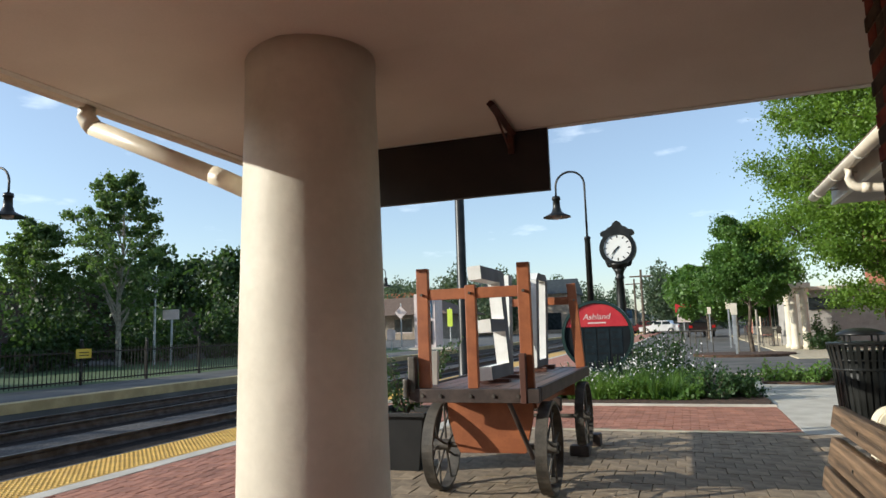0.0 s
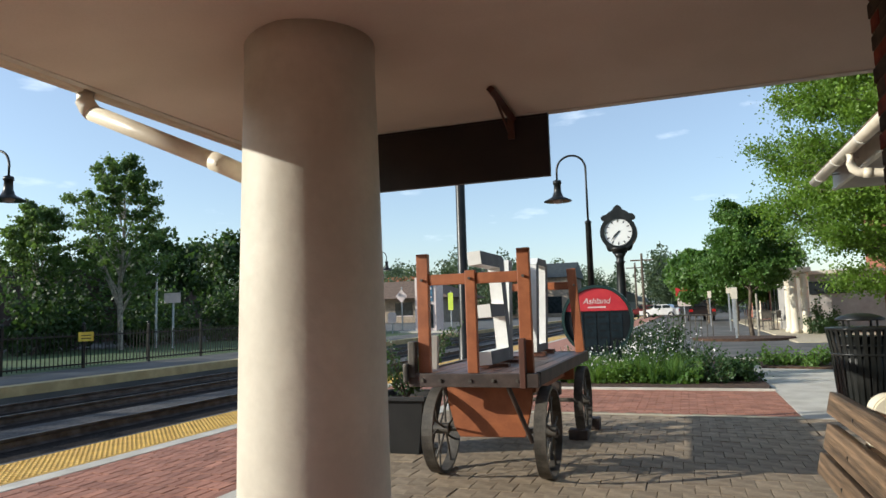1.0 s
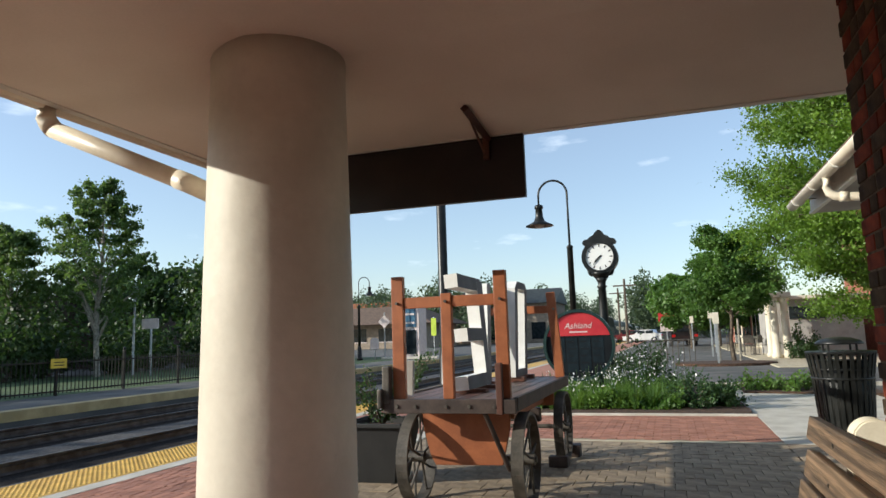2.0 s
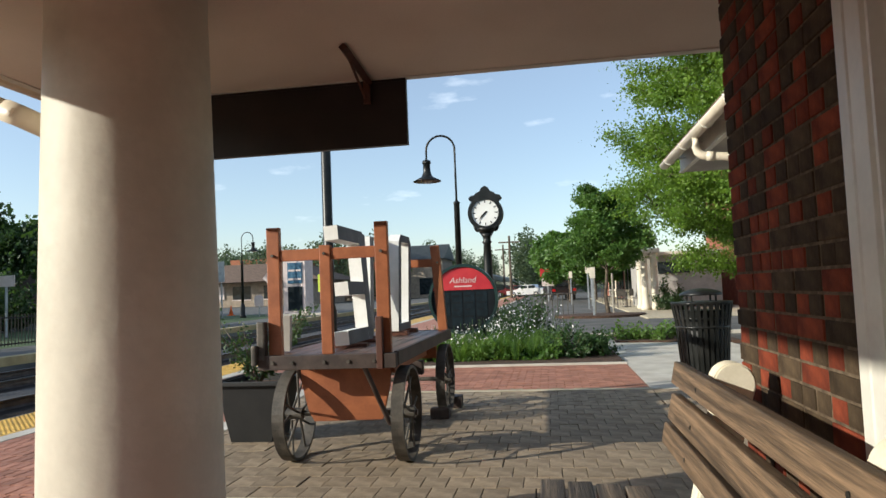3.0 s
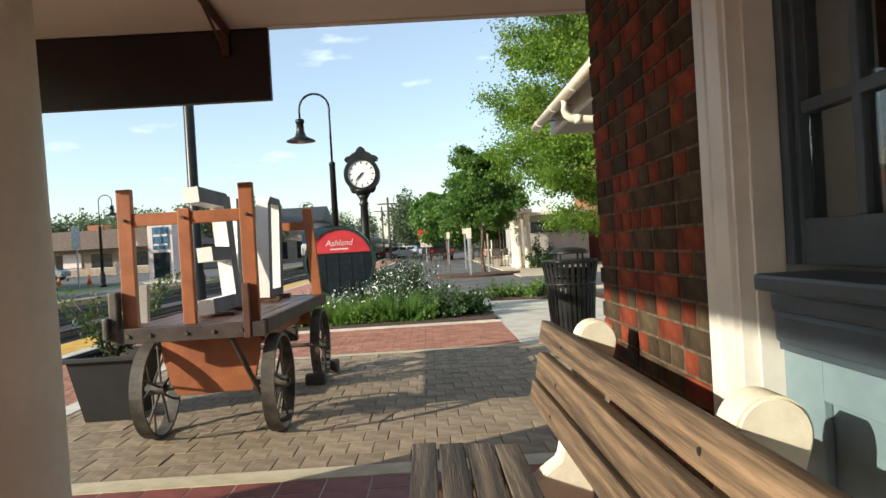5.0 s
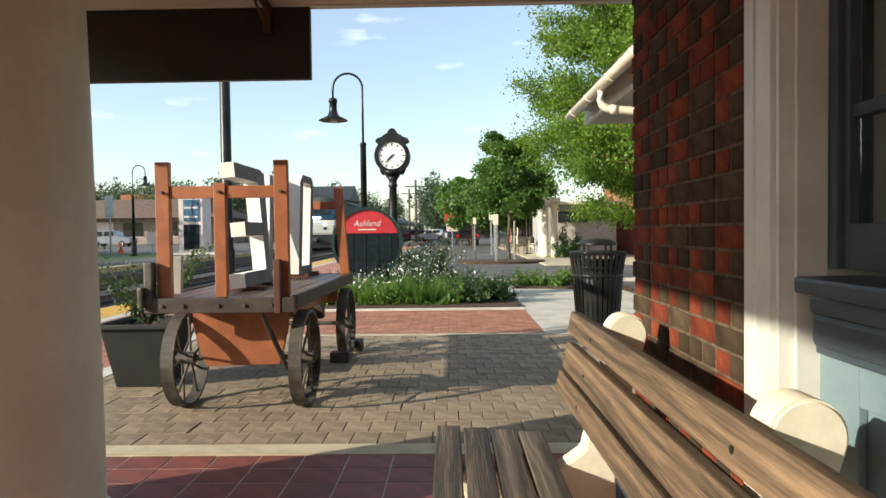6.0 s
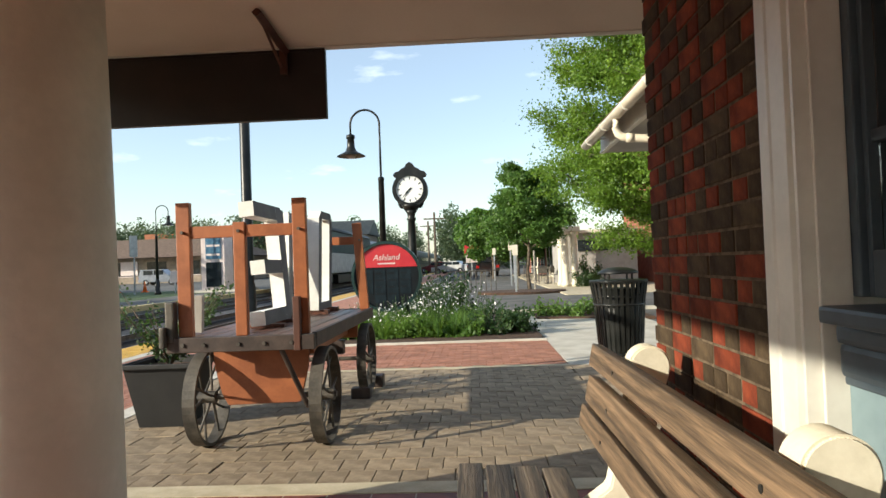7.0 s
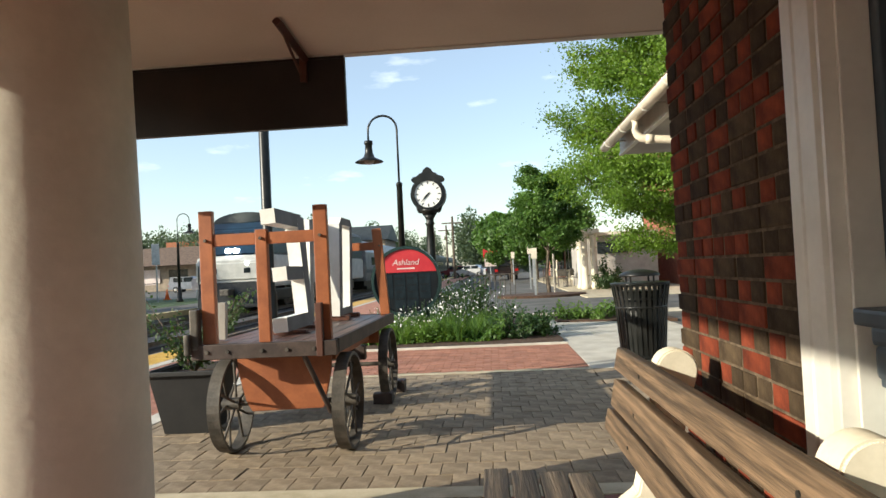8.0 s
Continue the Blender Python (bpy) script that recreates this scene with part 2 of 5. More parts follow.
    "train_roof": material("train_roof", (0.022, 0.028, 0.027), (0.045, 0.052, 0.050), 2, 0.6, bump=0.1),
    "headlamp": glow("headlamp", (0.9, 0.95, 1.0), 9.0),
    "yellow_sign": material("yellow_sign", (0.65, 0.45, 0.03), (0.75, 0.55, 0.06), 4, 0.5, bump=0),
    "lime": material("lime_sign", (0.50, 0.62, 0.05), (0.58, 0.70, 0.08), 4, 0.5, bump=0),
    "cone": material("cone_orange", (0.70, 0.13, 0.02), (0.80, 0.18, 0.03), 4, 0.5, bump=0),
    "screen_blue": material("blue_poster", (0.03, 0.09, 0.16), (0.10, 0.20, 0.28), 4, 0.3, bump=0),
    "galv": material("galvanised", (0.32, 0.34, 0.35), (0.44, 0.46, 0.47), 6, 0.45, 0.5, bump=0.05),
    "pane": glass("window_pane"),
}
# lower specular, so these surfaces mirror less sky light
for key, level in (("brick_red", 0.12), ("brick_dark", 0.12), ("mortar", 0.1), ("joint", 0.1), ("teal", 0.15), ("navy", 0.2), ("black", 0.3), ("ballast", 0.1), ("ground", 0.2), ("dark_glass", 0.22)):
    M[key].node_tree.nodes["Principled BSDF"].inputs["Specular IOR Level"].default_value = level


# ---- mesh helpers ----
def box(bm, x0, x1, y0, y1, z0, z1, bevel=0.0, turn=None):
    """A box between the given bounds, its edges rounded a little, turned by turn about its own centre."""
    c = Vector(((x0 + x1) / 2, (y0 + y1) / 2, (z0 + z1) / 2))
    m = Matrix.Translation(c) @ (turn or Matrix.Identity(4)) @ Matrix.Diagonal((abs(x1 - x0), abs(y1 - y0), abs(z1 - z0), 1))
    vs = bmesh.ops.create_cube(bm, size=1, matrix=m)["verts"]
    if bevel:
        es = list({e for v in vs for e in v.link_edges})
        bmesh.ops.bevel(bm, geom=es, offset=bevel, segments=2, affect="EDGES", profile=0.6)
    return bm


def rod(bm, a, b, r0, r1=None, sides=12, caps=True):
    """A round bar from a to b."""
    a, b = Vector(a), Vector(b)
    d = b - a
    m = Matrix.Translation((a + b) / 2) @ d.to_track_quat("Z", "Y").to_matrix().to_4x4()
    bmesh.ops.create_cone(bm, cap_ends=caps, segments=sides, radius1=r0, radius2=r0 if r1 is None else r1, depth=d.length, matrix=m)
    return bm


def lathe(bm, profile, sides=32, origin=(0, 0, 0)):
    """A body turned about z from (radius, height) pairs."""
    rings = []
    for r, z in profile:
        rings.append([bm.verts.new((origin[0] + r * math.cos(2 * math.pi * k / sides), origin[1] + r * math.sin(2 * math.pi * k / sides), origin[2] + z)) for k in range(sides)])
    for a, b in zip(rings, rings[1:]):
        for k in range(sides):
            bm.faces.new((a[k], a[(k + 1) % sides], b[(k + 1) % sides], b[k])).smooth = True
    bm.faces.new(list(reversed(rings[0])))
    bm.faces.new(rings[-1])
    return bm


def tube(bm, points, r, sides=12):
    """A pipe through points."""
    pts = [Vector(p) for p in points]
    rings = []
    for k, p in enumerate(pts):
        d = (pts[min(k + 1, len(pts) - 1)] - pts[max(k - 1, 0)]).normalized()
        q = d.to_track_quat("Z", "Y")
        rings.append([bm.verts.new(p + q @ Vector((r * math.cos(2 * math.pi * s / sides), r * math.sin(2 * math.pi * s / sides), 0))) for s in range(sides)])
    for a, b in zip(rings, rings[1:]):
        for s in range(sides):
            bm.faces.new((a[s], a[(s + 1) % sides], b[(s + 1) % sides], b[s])).smooth = True
    bm.faces.new(list(reversed(rings[0])))
    bm.faces.new(rings[-1])
    return bm


def prism(bm, outline, axis, lo, hi, bevel=0.0):
    """A flat outline (two coordinates in order of the remaining axes) drawn out along an axis from lo to hi."""
    def at(p, d):
        return {"x": (d, *p), "y": (p[0], d, p[1]), "z": (*p, d)}[axis]
    a, b = [bm.verts.new(at(p, lo)) for p in outline], [bm.verts.new(at(p, hi)) for p in outline]
    fs = [bm.faces.new(a), bm.faces.new(list(reversed(b)))]
    n = len(outline)
    fs += [bm.faces.new((a[(k + 1) % n], a[k], b[k], b[(k + 1) % n])) for k in range(n)]
    bmesh.ops.recalc_face_normals(bm, faces=fs)
    if bevel:
        bmesh.ops.bevel(bm, geom=list({e for f in fs for e in f.edges}), offset=bevel, segments=2, affect="EDGES")
    return bm


def ring(bm, centre, r_in, r_out, y0, y1, sides=40):
    """A flat ring that faces along y."""
    x, z = centre
    loops = []
    for r, y in ((r_in, y0), (r_out, y0), (r_out, y1), (r_in, y1)):
        loops.append([bm.verts.new((x + r * math.cos(2 * math.pi * k / sides), y, z + r * math.sin(2 * math.pi * k / sides))) for k in range(sides)])
    for a, b in zip(loops, loops[1:] + loops[:1]):
        for k in range(sides):
            bm.faces.new((a[k], a[(k + 1) % sides], b[(k + 1) % sides], b[k]))
    bmesh.ops.recalc_face_normals(bm, faces=bm.faces)
    return bm


def mesh(name, bm, mat, smooth=False):
    me = bpy.data.meshes.new(name)
    bm.to_mesh(me)
    bm.free()
    me.materials.append(M[mat])
    if smooth:
        me.polygons.foreach_set("use_smooth", [True] * len(me.polygons))
    return me


def part(name, bm, mat, parent, label="", smooth=False):
    """One mesh object under a thing or a part."""
    ob = new(name, mesh(name, bm, mat, smooth))
    ob.parent = parent
    if label:
        ob["label"] = label
    return ob


def thing(name, label, category, group="", at=(0, 0, 0), turn=0):
    """An Empty that carries the parts of a thing."""
    ob = new(name)
    ob.empty_display_size = 0.1
    ob.matrix_basis = pose(*at, 0, 0, turn)
    return tagged(ob, label, category, group)


def solid(name, bm, mat, label, category, kind="", group="", smooth=False):
    """A thing or a piece of the setting made of one mesh."""
    return tagged(new(name, mesh(name, bm, mat, smooth)), label, category, group, kind)


def B():
    return bmesh.new()


def shared(name, me, parent, m):
    """One more object on a mesh that is there already."""
    ob = new(name, me)
    ob.parent = parent
    ob.matrix_basis = m
    return ob


def quads(name, verts, mat, parent=None, tags=None):
    """Loose four-cornered faces from an array of shape (n, 4, 3)."""
    v = np.asarray(verts, float).reshape(-1, 3)
    me = bpy.data.meshes.new(name)
    me.from_pydata(v.tolist(), [], [tuple(range(4 * k, 4 * k + 4)) for k in range(len(v) // 4)])
    me.materials.append(M[mat])
    ob = new(name, me)
    ob.parent = parent
    if tags:
        tagged(ob, **tags)
    return ob


def leaf_quads(rng, centres, size, flat=0.0):
    """A pointed leaf at each centre, turned at random."""
    n = len(centres)
    d = rng.normal(size=(n, 3))
    d[:, 2] -= flat
    d /= np.linalg.norm(d, axis=1)[:, None]
    w = np.cross(d, rng.normal(size=(n, 3)))
    w /= np.linalg.norm(w, axis=1)[:, None]
    s = (size * rng.uniform(0.6, 1.3, n))[:, None]
    c = np.asarray(centres)
    return np.stack([c - d * s * 0.5, c + w * s * 0.33, c + d * s * 0.5, c - w * s * 0.33], 1)


def branches(bm, rng, base, height, spread, count, r, lean=(0, 0), start=0.25, up=0.55):
    """A tapered trunk with limbs; returns the twig ends as (place, reach)."""
    base = Vector(base)
    top = base + Vector((lean[0], lean[1], height))
    pts = [base.lerp(top, k / 6) + Vector((rng.normal() * 0.05, rng.normal() * 0.05, 0)) * (k > 0) * height * 0.12 for k in range(7)]
    for k in range(6):
        rod(bm, pts[k], pts[k + 1], r * (1 - k / 6.6), r * (1 - (k + 1) / 6.6), 8, False)
    ends = []
    for k in range(count):
        f = start + (0.97 - start) * (k + 0.5) / count
        p = pts[0].lerp(pts[6], f) if f > 0.99 else pts[int(f * 6)].lerp(pts[min(int(f * 6) + 1, 6)], f * 6 % 1)
        a = k * 2.4 + rng.normal() * 0.3
        reach = spread(f) * rng.uniform(0.75, 1.12)
        q = p + Vector((math.cos(a) * reach, math.sin(a) * reach, reach * up * rng.uniform(0.6, 1.3)))
        mid = p.lerp(q, 0.5) + Vector((0, 0, reach * 0.08))
        rr = max(r * (1 - f) * 0.55, 0.012)
        rod(bm, p, mid, rr, rr * 0.7, 6, False)
        rod(bm, mid, q, rr * 0.7, 0.006, 6, False)
        for g in (0.45, 0.7, 0.95):
            o = p.lerp(q, g)
            for s in (-1, 1):
                b2 = a + s * rng.uniform(0.5, 1.1)
                e = o + Vector((math.cos(b2), math.sin(b2), rng.uniform(0.1, 0.7))) * reach * 0.42 * (1.1 - g * 0.5)
                rod(bm, o, e, rr * 0.4, 0.004, 5, False)
                ends.append((o, e, reach))
        ends.append((mid, q, reach))
    ends.append((pts[5], pts[6], spread(0.95)))
    return ends


def tree(name, label, rng, base, height, spread, count, r, leaf, leaves, size, bark="bark", group="", scatter=1.0, clumps=0, **more):
    t = thing(name, label, "tree", group)
    bm = B()
    ends = branches(bm, rng, base, height, spread, count, r, **more)
    part("trunk", bm, bark, t, smooth=True)
    centres = []
    each = max(leaves // len(ends), 4)
    for a, b, reach in ends:
        a, b = np.array(a), np.array(b)
        if clumps:
            # leaves gather in flattened sprays along the twig, with gaps between
            per = max(each // clumps, 3)
            for _ in range(clumps):
                c = a + (b - a) * rng.uniform(0.2, 1.12) + rng.normal(size=3) * reach * scatter * np.array([0.14, 0.14, 0.12])
                along = (b - a) / max(np.linalg.norm(b - a), 0.01)
                size_c = rng.uniform(0.08, 0.20) * (0.6 + 0.16 * reach)
                u = rng.normal(size=(per, 3)) * np.array([1.0, 1.0, 0.45]) * size_c
                centres.append(c + u + np.outer(rng.normal(size=per) * size_c * 0.9, along) - np.outer(np.abs(u[:, 0]), (0, 0, 0.4)))
        else:
            f = rng.uniform(0.15, 1.1, each)[:, None]
            centres.append(a + (b - a) * f + rng.normal(size=(each, 3)) * reach * scatter * np.array([0.13, 0.13, 0.10]))
    crown = quads("crown", leaf_quads(rng, np.concatenate(centres), size, 0.4), leaf, t)
    return t


def tuft_quads(rng, x, y, z, n, h, spread, width):
    """Arching blades from one root."""
    a = rng.uniform(0, 2 * math.pi, n)
    lean = rng.uniform(0.1, 1.0, n) * spread
    hh = h * rng.uniform(0.55, 1.1, n)
    out = []
    for k in range(n):
        d, w = np.array([math.cos(a[k]), math.sin(a[k]), 0]), np.array([-math.sin(a[k]), math.cos(a[k]), 0]) * width
        p0 = np.array([x, y, z]) + d * rng.uniform(0, 0.05)
        p1 = p0 + d * lean[k] * 0.4 + np.array([0, 0, hh[k] * 0.65])
        p2 = p0 + d * lean[k] + np.array([0, 0, hh[k]])
        out.append([p0 - w, p0 + w, p1 + w, p1 - w])
        out.append([p1 - w, p1 + w, p2 + w * 0.2, p2 - w * 0.2])
    return out


rng = np.random.default_rng(7)

# ---- ground and platforms ----
def grid_ground():
    bm = B()
    lines = [(-2500, -0.03), (-12.9, -0.03), (-12.899, -0.42), (-5.74, -0.42), (-5.739, -0.03), (2500, -0.03)]
    ys = [-2500, 2500]
    vs = [[bm.verts.new((x, y, z)) for y in ys] for x, z in lines]
    for a, b in zip(vs, vs[1:]):
        bm.faces.new((a[0], b[0], b[1], a[1]))
    return bm


solid("ground", grid_ground(), "ground", "worn grey asphalt and open ground reaching the horizon", "ground", "structure")
solid("track_bed", box(B(), -12.89, -5.75, -60, 400, -0.418, -0.329), "ballast", "dark stone ballast between the two platforms", "track bed", "structure")

solid("track_middle", box(B(), -9.55, -8.75, -60, 400, -0.328, -0.30), "ballast_pale", "paler grey gravel strip between the two tracks", "gravel strip", "structure")
bm = B()
for y in np.arange(-6, 70, 0.53):
    for c in (-7.4, -10.9):
        box(bm, c - 1.25, c + 1.25, y - 0.11, y + 0.11, -0.40, -0.335)
solid("sleepers", bm, "tie", "dark weathered timber sleepers under the rails", "sleepers", "stuff")
for c in (-7.4, -10.9):
    for s in (-0.7175, 0.7175):
        bm = B()
        prism(bm, [(c + s - 0.07, -0.335), (c + s + 0.07, -0.335), (c + s + 0.02, -0.30), (c + s + 0.012, -0.23), (c + s + 0.036, -0.215), (c + s + 0.036, -0.18), (c + s - 0.036, -0.18), (c + s - 0.036, -0.215), (c + s - 0.012, -0.23), (c + s - 0.02, -0.30)], "y", -60, 400)
        solid("rail", bm, "steel", "worn steel rail on dark sleepers", "rail", "structure", "rails of the tracks")

# near platform: slabs of the setting, tops at z = 0 or just under the pieces that lie on them
solid("platform_near", box(B(), -5.738, -2.92, -40, 160, -0.40, -0.012), "joint", "platform body under red clay pavers", "platform", "structure")
solid("platform_edge_band", box(B(), -5.05, -4.86, -40, 160, -0.2, 0.004), "concrete", "pale concrete band beside the yellow strip", "platform band", "structure")
solid("platform_inner_band", box(B(), -3.12, -2.92, -20, 60, -0.2, 0.006), "concrete", "pale concrete band between clay and grey pavers", "platform band", "structure")
solid("platform_far", box(B(), -15.9, -12.88, -60, 200, -0.40, 0.0), "ground", "far asphalt platform along the second track", "platform", "structure")
solid("platform_far_yellow", box(B(), -13.25, -12.87, -60, 200, -0.2, 0.01), "faded_yellow", "faded yellow edge strip of the far platform", "platform edge", "structure")

strip = thing("tactile_strip", "yellow tactile warning strip with raised domes", "tactile strip")
strip["kind"] = "structure"
part("slab", box(B(), -5.77, -5.052, -20, 90, -0.2, 0.006), "yellow", strip)
bm = B()
for y in np.arange(2.5, 12.5, 0.06):
    for x in np.arange(-5.72, -5.08, 0.06):
        vs = [bm.verts.new((x + sx * 0.018, y + sy * 0.018, 0.0055)) for sx, sy in ((-1, -1), (1, -1), (1, 1), (-1, 1))]
        top = [bm.verts.new((x + sx * 0.009, y + sy * 0.009, 0.012)) for sx, sy in ((-1, -1), (1, -1), (1, 1), (-1, 1))]
        bm.faces.new(top)
        for k in range(4):
            bm.faces.new((vs[k], vs[(k + 1) % 4], top[(k + 1) % 4], top[k]))
part("raised_domes", bm, "yellow", strip)["kind"] = "stuff"


def laid_bricks(name, x0, x1, y0, y1, w, d, z, mat, label, along_x=True, gap=0.004, z0=-0.02):
    """A field of laid pieces in running bond as one joined mesh."""
    bm = B()
    j = 0
    y = y0
    while y < y1 - 0.01:
        x = x0 - (w / 2 if j % 2 else 0)
        while x < x1 - 0.01:
            a, b = max(x, x0) + gap / 2, min(x + w, x1) - gap / 2
            if b - a > 0.02:
                zz = z + rng.normal() * 0.0012
                e = 0.004
                lo = [bm.verts.new(p) for p in ((a, y + gap / 2, z0), (b, y + gap / 2, z0), (b, min(y + d, y1) - gap / 2, z0), (a, min(y + d, y1) - gap / 2, z0))]
                hi = [bm.verts.new((v.co.x + sx * e, v.co.y + sy * e, zz)) for v, (sx, sy) in zip(lo, ((1, 1), (-1, 1), (-1, -1), (1, -1)))]
                bm.faces.new(hi)
                for k in range(4):
                    bm.faces.new((lo[k], lo[(k + 1) % 4], hi[(k + 1) % 4], hi[k]))
            x += w
        y += d
        j += 1
    return solid(name, bm, mat, label, "paving", "stuff")


laid_bricks("clay_paving_platform", -4.86, -3.12, 1.0, 16.0, 0.10, 0.20, 0.0, "clay", "red clay pavers on the platform beside the yellow strip")
solid("clay_paving_beyond", box(B(), -4.86, -3.12, 16, 90, -0.05, 0.0), "clay", "red clay paving running on down the platform", "paving", "structure")
solid("plaza_bed", box(B(), -2.92, 1.14, 3.78, 10.25, -0.30, -0.012), "joint", "sand bed under the plaza pavers", "paving bed", "structure")
laid_bricks("clay_paving_plaza", -2.92, 1.13, 7.87, 10.2, 0.20, 0.10, 0.0, "clay", "red clay pavers across the plaza before the planting bed")
solid("plaza_band", box(B(), -2.92, 1.14, 7.75, 7.865, -0.1, 0.003), "band", "tan concrete band between grey and red pavers", "paving band", "structure")
solid("canopy_floor_band", box(B(), -2.92, 3.5, 3.60, 3.775, -0.1, 0.004), "band", "tan concrete band along the tiled floor", "paving band", "structure")
solid("bed_kerb", box(B(), -3.0, 1.13, 10.2, 10.28, -0.1, 0.03, 0.006), "concrete", "pale kerb of the planting bed", "kerb", "structure")
solid("floor", box(B(), -2.92, 0.78, -8.0, 3.598, -0.3, -0.0025), "grout", "pale grout bed of the tiled floor", "floor", "structure")
floor_ob = bpy.data.objects["floor"]
# unseen slab over the pale grout, added so less light bounces onto the wall
solid("floor_rear", box(B(), -2.915, 0.775, -8.0, -0.006, -0.02, 0.0), "tile", "unseen dark red floor slab added behind to cut bounced light", "floor", "structure")
solid("paving_side", box(B(), 1.14, 3.5, 3.78, 7.80, -0.3, -0.003), "paver_rest", "grey concrete paving beside the building end", "paving", "structure")

# concrete walk in slabs
walk_way = thing("concrete_walk", "pale concrete walk with scored joints", "walk")
walk_way["kind"] = "structure"
for k in range(6):
    y0 = 7.81 + k * 1.35
    part("slab", box(B(), 1.135 + 0.0 * k, 3.4, y0, y0 + 1.342, -0.25, 0.0, 0.006), "concrete", walk_way)
solid("street", box(B(), -14 + 11, 40, 16.6, 23.0, -0.1, -0.012), "ground", "grey street crossing beyond the planting beds", "street", "structure")
solid("street_kerb", box(B(), -3, 40, 15.92, 16.08, -0.2, 0.05, 0.01), "concrete", "pale concrete kerb along the street", "kerb", "structure")
solid("plaza_far", box(B(), 3.2, 40, 23.0, 60, -0.2, 0.01), "band", "tan paved forecourt before the shops", "paving", "structure")
solid("lawn_far_side", box(B(), -26, -15.95, 24, 45, -0.2, 0.0), "lawn", "strip of green lawn beyond the far platform", "lawn", "structure")
solid("lawn_left", box(B(), -30, -15.95, -20, 24, -0.2, -0.005), "lawn", "shaded lawn behind the fence", "lawn", "structure")

# ---- the station: wall, window, canopy ----
wall = solid("wall_station", box(B(), 0.799, 1.15, 1.672, 2.705, 0.0, 2.75), "mortar", "dark red brick station wall with burnt headers", "wall", "structure")
solid("wall_end", box(B(), 1.15, 4.0, 2.40, 2.70, 0, 2.75), "far_brick", "brick end wall of the station", "wall", "structure")
solid("wall_back", box(B(), 0.815, 1.15, -8.0, -0.60, 0.0, 2.75), "far_brick", "brick station wall running on behind", "wall", "structure")
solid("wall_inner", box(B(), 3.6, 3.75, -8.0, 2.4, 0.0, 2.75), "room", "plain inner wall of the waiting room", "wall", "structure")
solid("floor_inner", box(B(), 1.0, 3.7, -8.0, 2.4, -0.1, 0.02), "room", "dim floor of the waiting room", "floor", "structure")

# soffit: rises inward from its outer edge, then runs flat
EX, EY, EZ, IN, TOP = -2.92, 3.83, 2.495, 1.2, 2.64
bm = B()
o = [bm.verts.new(p) for p in ((EX, -8.5, EZ), (EX, EY, EZ), (5.0, EY, EZ))]
i_ = [bm.verts.new(p) for p in ((EX + IN, -8.5, TOP), (EX + IN, EY - IN, TOP), (5.0, EY - IN, TOP))]
far = bm.verts.new((5.0, -8.5, TOP))
bm.faces.new((o[0], o[1], i_[1], i_[0]))
bm.faces.new((o[1], o[2], i_[2], i_[1]))
bm.faces.new((i_[0], i_[1], i_[2], far))
solid("ceiling", bm, "soffit", "cream painted canopy soffit with a shallow rise", "ceiling", "structure")
bm = B()
prism(bm, [(EX - 0.02, EZ - 0.004), (EX - 0.02, EZ + 0.16), (-1.0, EZ + 1.0), (-1.0, EZ + 0.6), (EX + 0.03, EZ + 0.05), (EX + 0.03, EZ - 0.004)], "y", -8.5, EY - 0.03)
prism(bm, [(-8.5, EZ + 0.9), (-8.5, EZ + 1.02), (EY - 1.6, EZ + 1.02), (EY - 1.6, EZ + 0.9)], "x", -1.0, 5.0)
prism(bm, [(EY - 0.028, EZ - 0.004), (EY - 0.028, EZ + 0.05), (EY - 1.6, EZ + 0.7), (EY - 1.6, EZ + 1.02), (EY + 0.03, EZ + 0.16), (EY + 0.03, EZ - 0.004)], "x", EX - 0.02, 5.0)
solid("canopy_roof", bm, "white", "canopy roof with white fascia edge", "roof", "structure")
gut = thing("eave_gutter", "cream half-round gutter with a sloping downpipe", "gutter")
bm = B()
prism(bm, [(EX - 0.02, EZ + 0.09), (EX - 0.02, EZ + 0.02), (EX - 0.05, EZ - 0.012), (EX - 0.10, EZ - 0.012), (EX - 0.13, EZ + 0.03), (EX - 0.13, EZ + 0.10), (EX - 0.12, EZ + 0.10), (EX - 0.12, EZ + 0.035), (EX - 0.04, EZ + 0.035), (EX - 0.03, EZ + 0.09)], "y", -8.5, EY + 0.02)
part("gutter_trough", bm, "gutter", gut)
P0, P1 = Vector((-2.99, 2.34, 2.395)), Vector((-2.20, 2.49, 2.04))
bm = B()
tube(bm, [(-2.99, 2.34, 2.50), (-2.99, 2.34, 2.44), (-2.97, 2.343, 2.405), P0.lerp(P1, 0.06)], 0.05, 16)
part("upper_elbow", bm, "gutter", gut)
part("downpipe", tube(B(), [P0.lerp(P1, 0.05), P0.lerp(P1, 0.5), P1], 0.046, 16), "gutter", gut)
bm = B()
tube(bm, [P0.lerp(P1, 0.93), P1, (-2.14, 2.60, 2.0), (-2.09, 2.78, 1.93), (-2.07, 2.86, 1.83), (-2.07, 2.87, 1.70), (-2.07, 2.87, 0.0)], 0.05, 16)
part("lower_elbow", bm, "gutter", gut)

col = thing("column", "stout round white stucco column with chipped paint", "column")
prof = [(0.40, 0.0), (0.40, 0.06), (0.372, 0.075)] + [(0.372 - 0.042 * (z / 2.6) ** 1.5, z) for z in np.linspace(0.1, 2.5, 14)] + [(0.335, 2.66)]
bm = lathe(B(), prof, 72, (-1.735, 2.60, 0))
part("shaft", bm, "stucco", col)

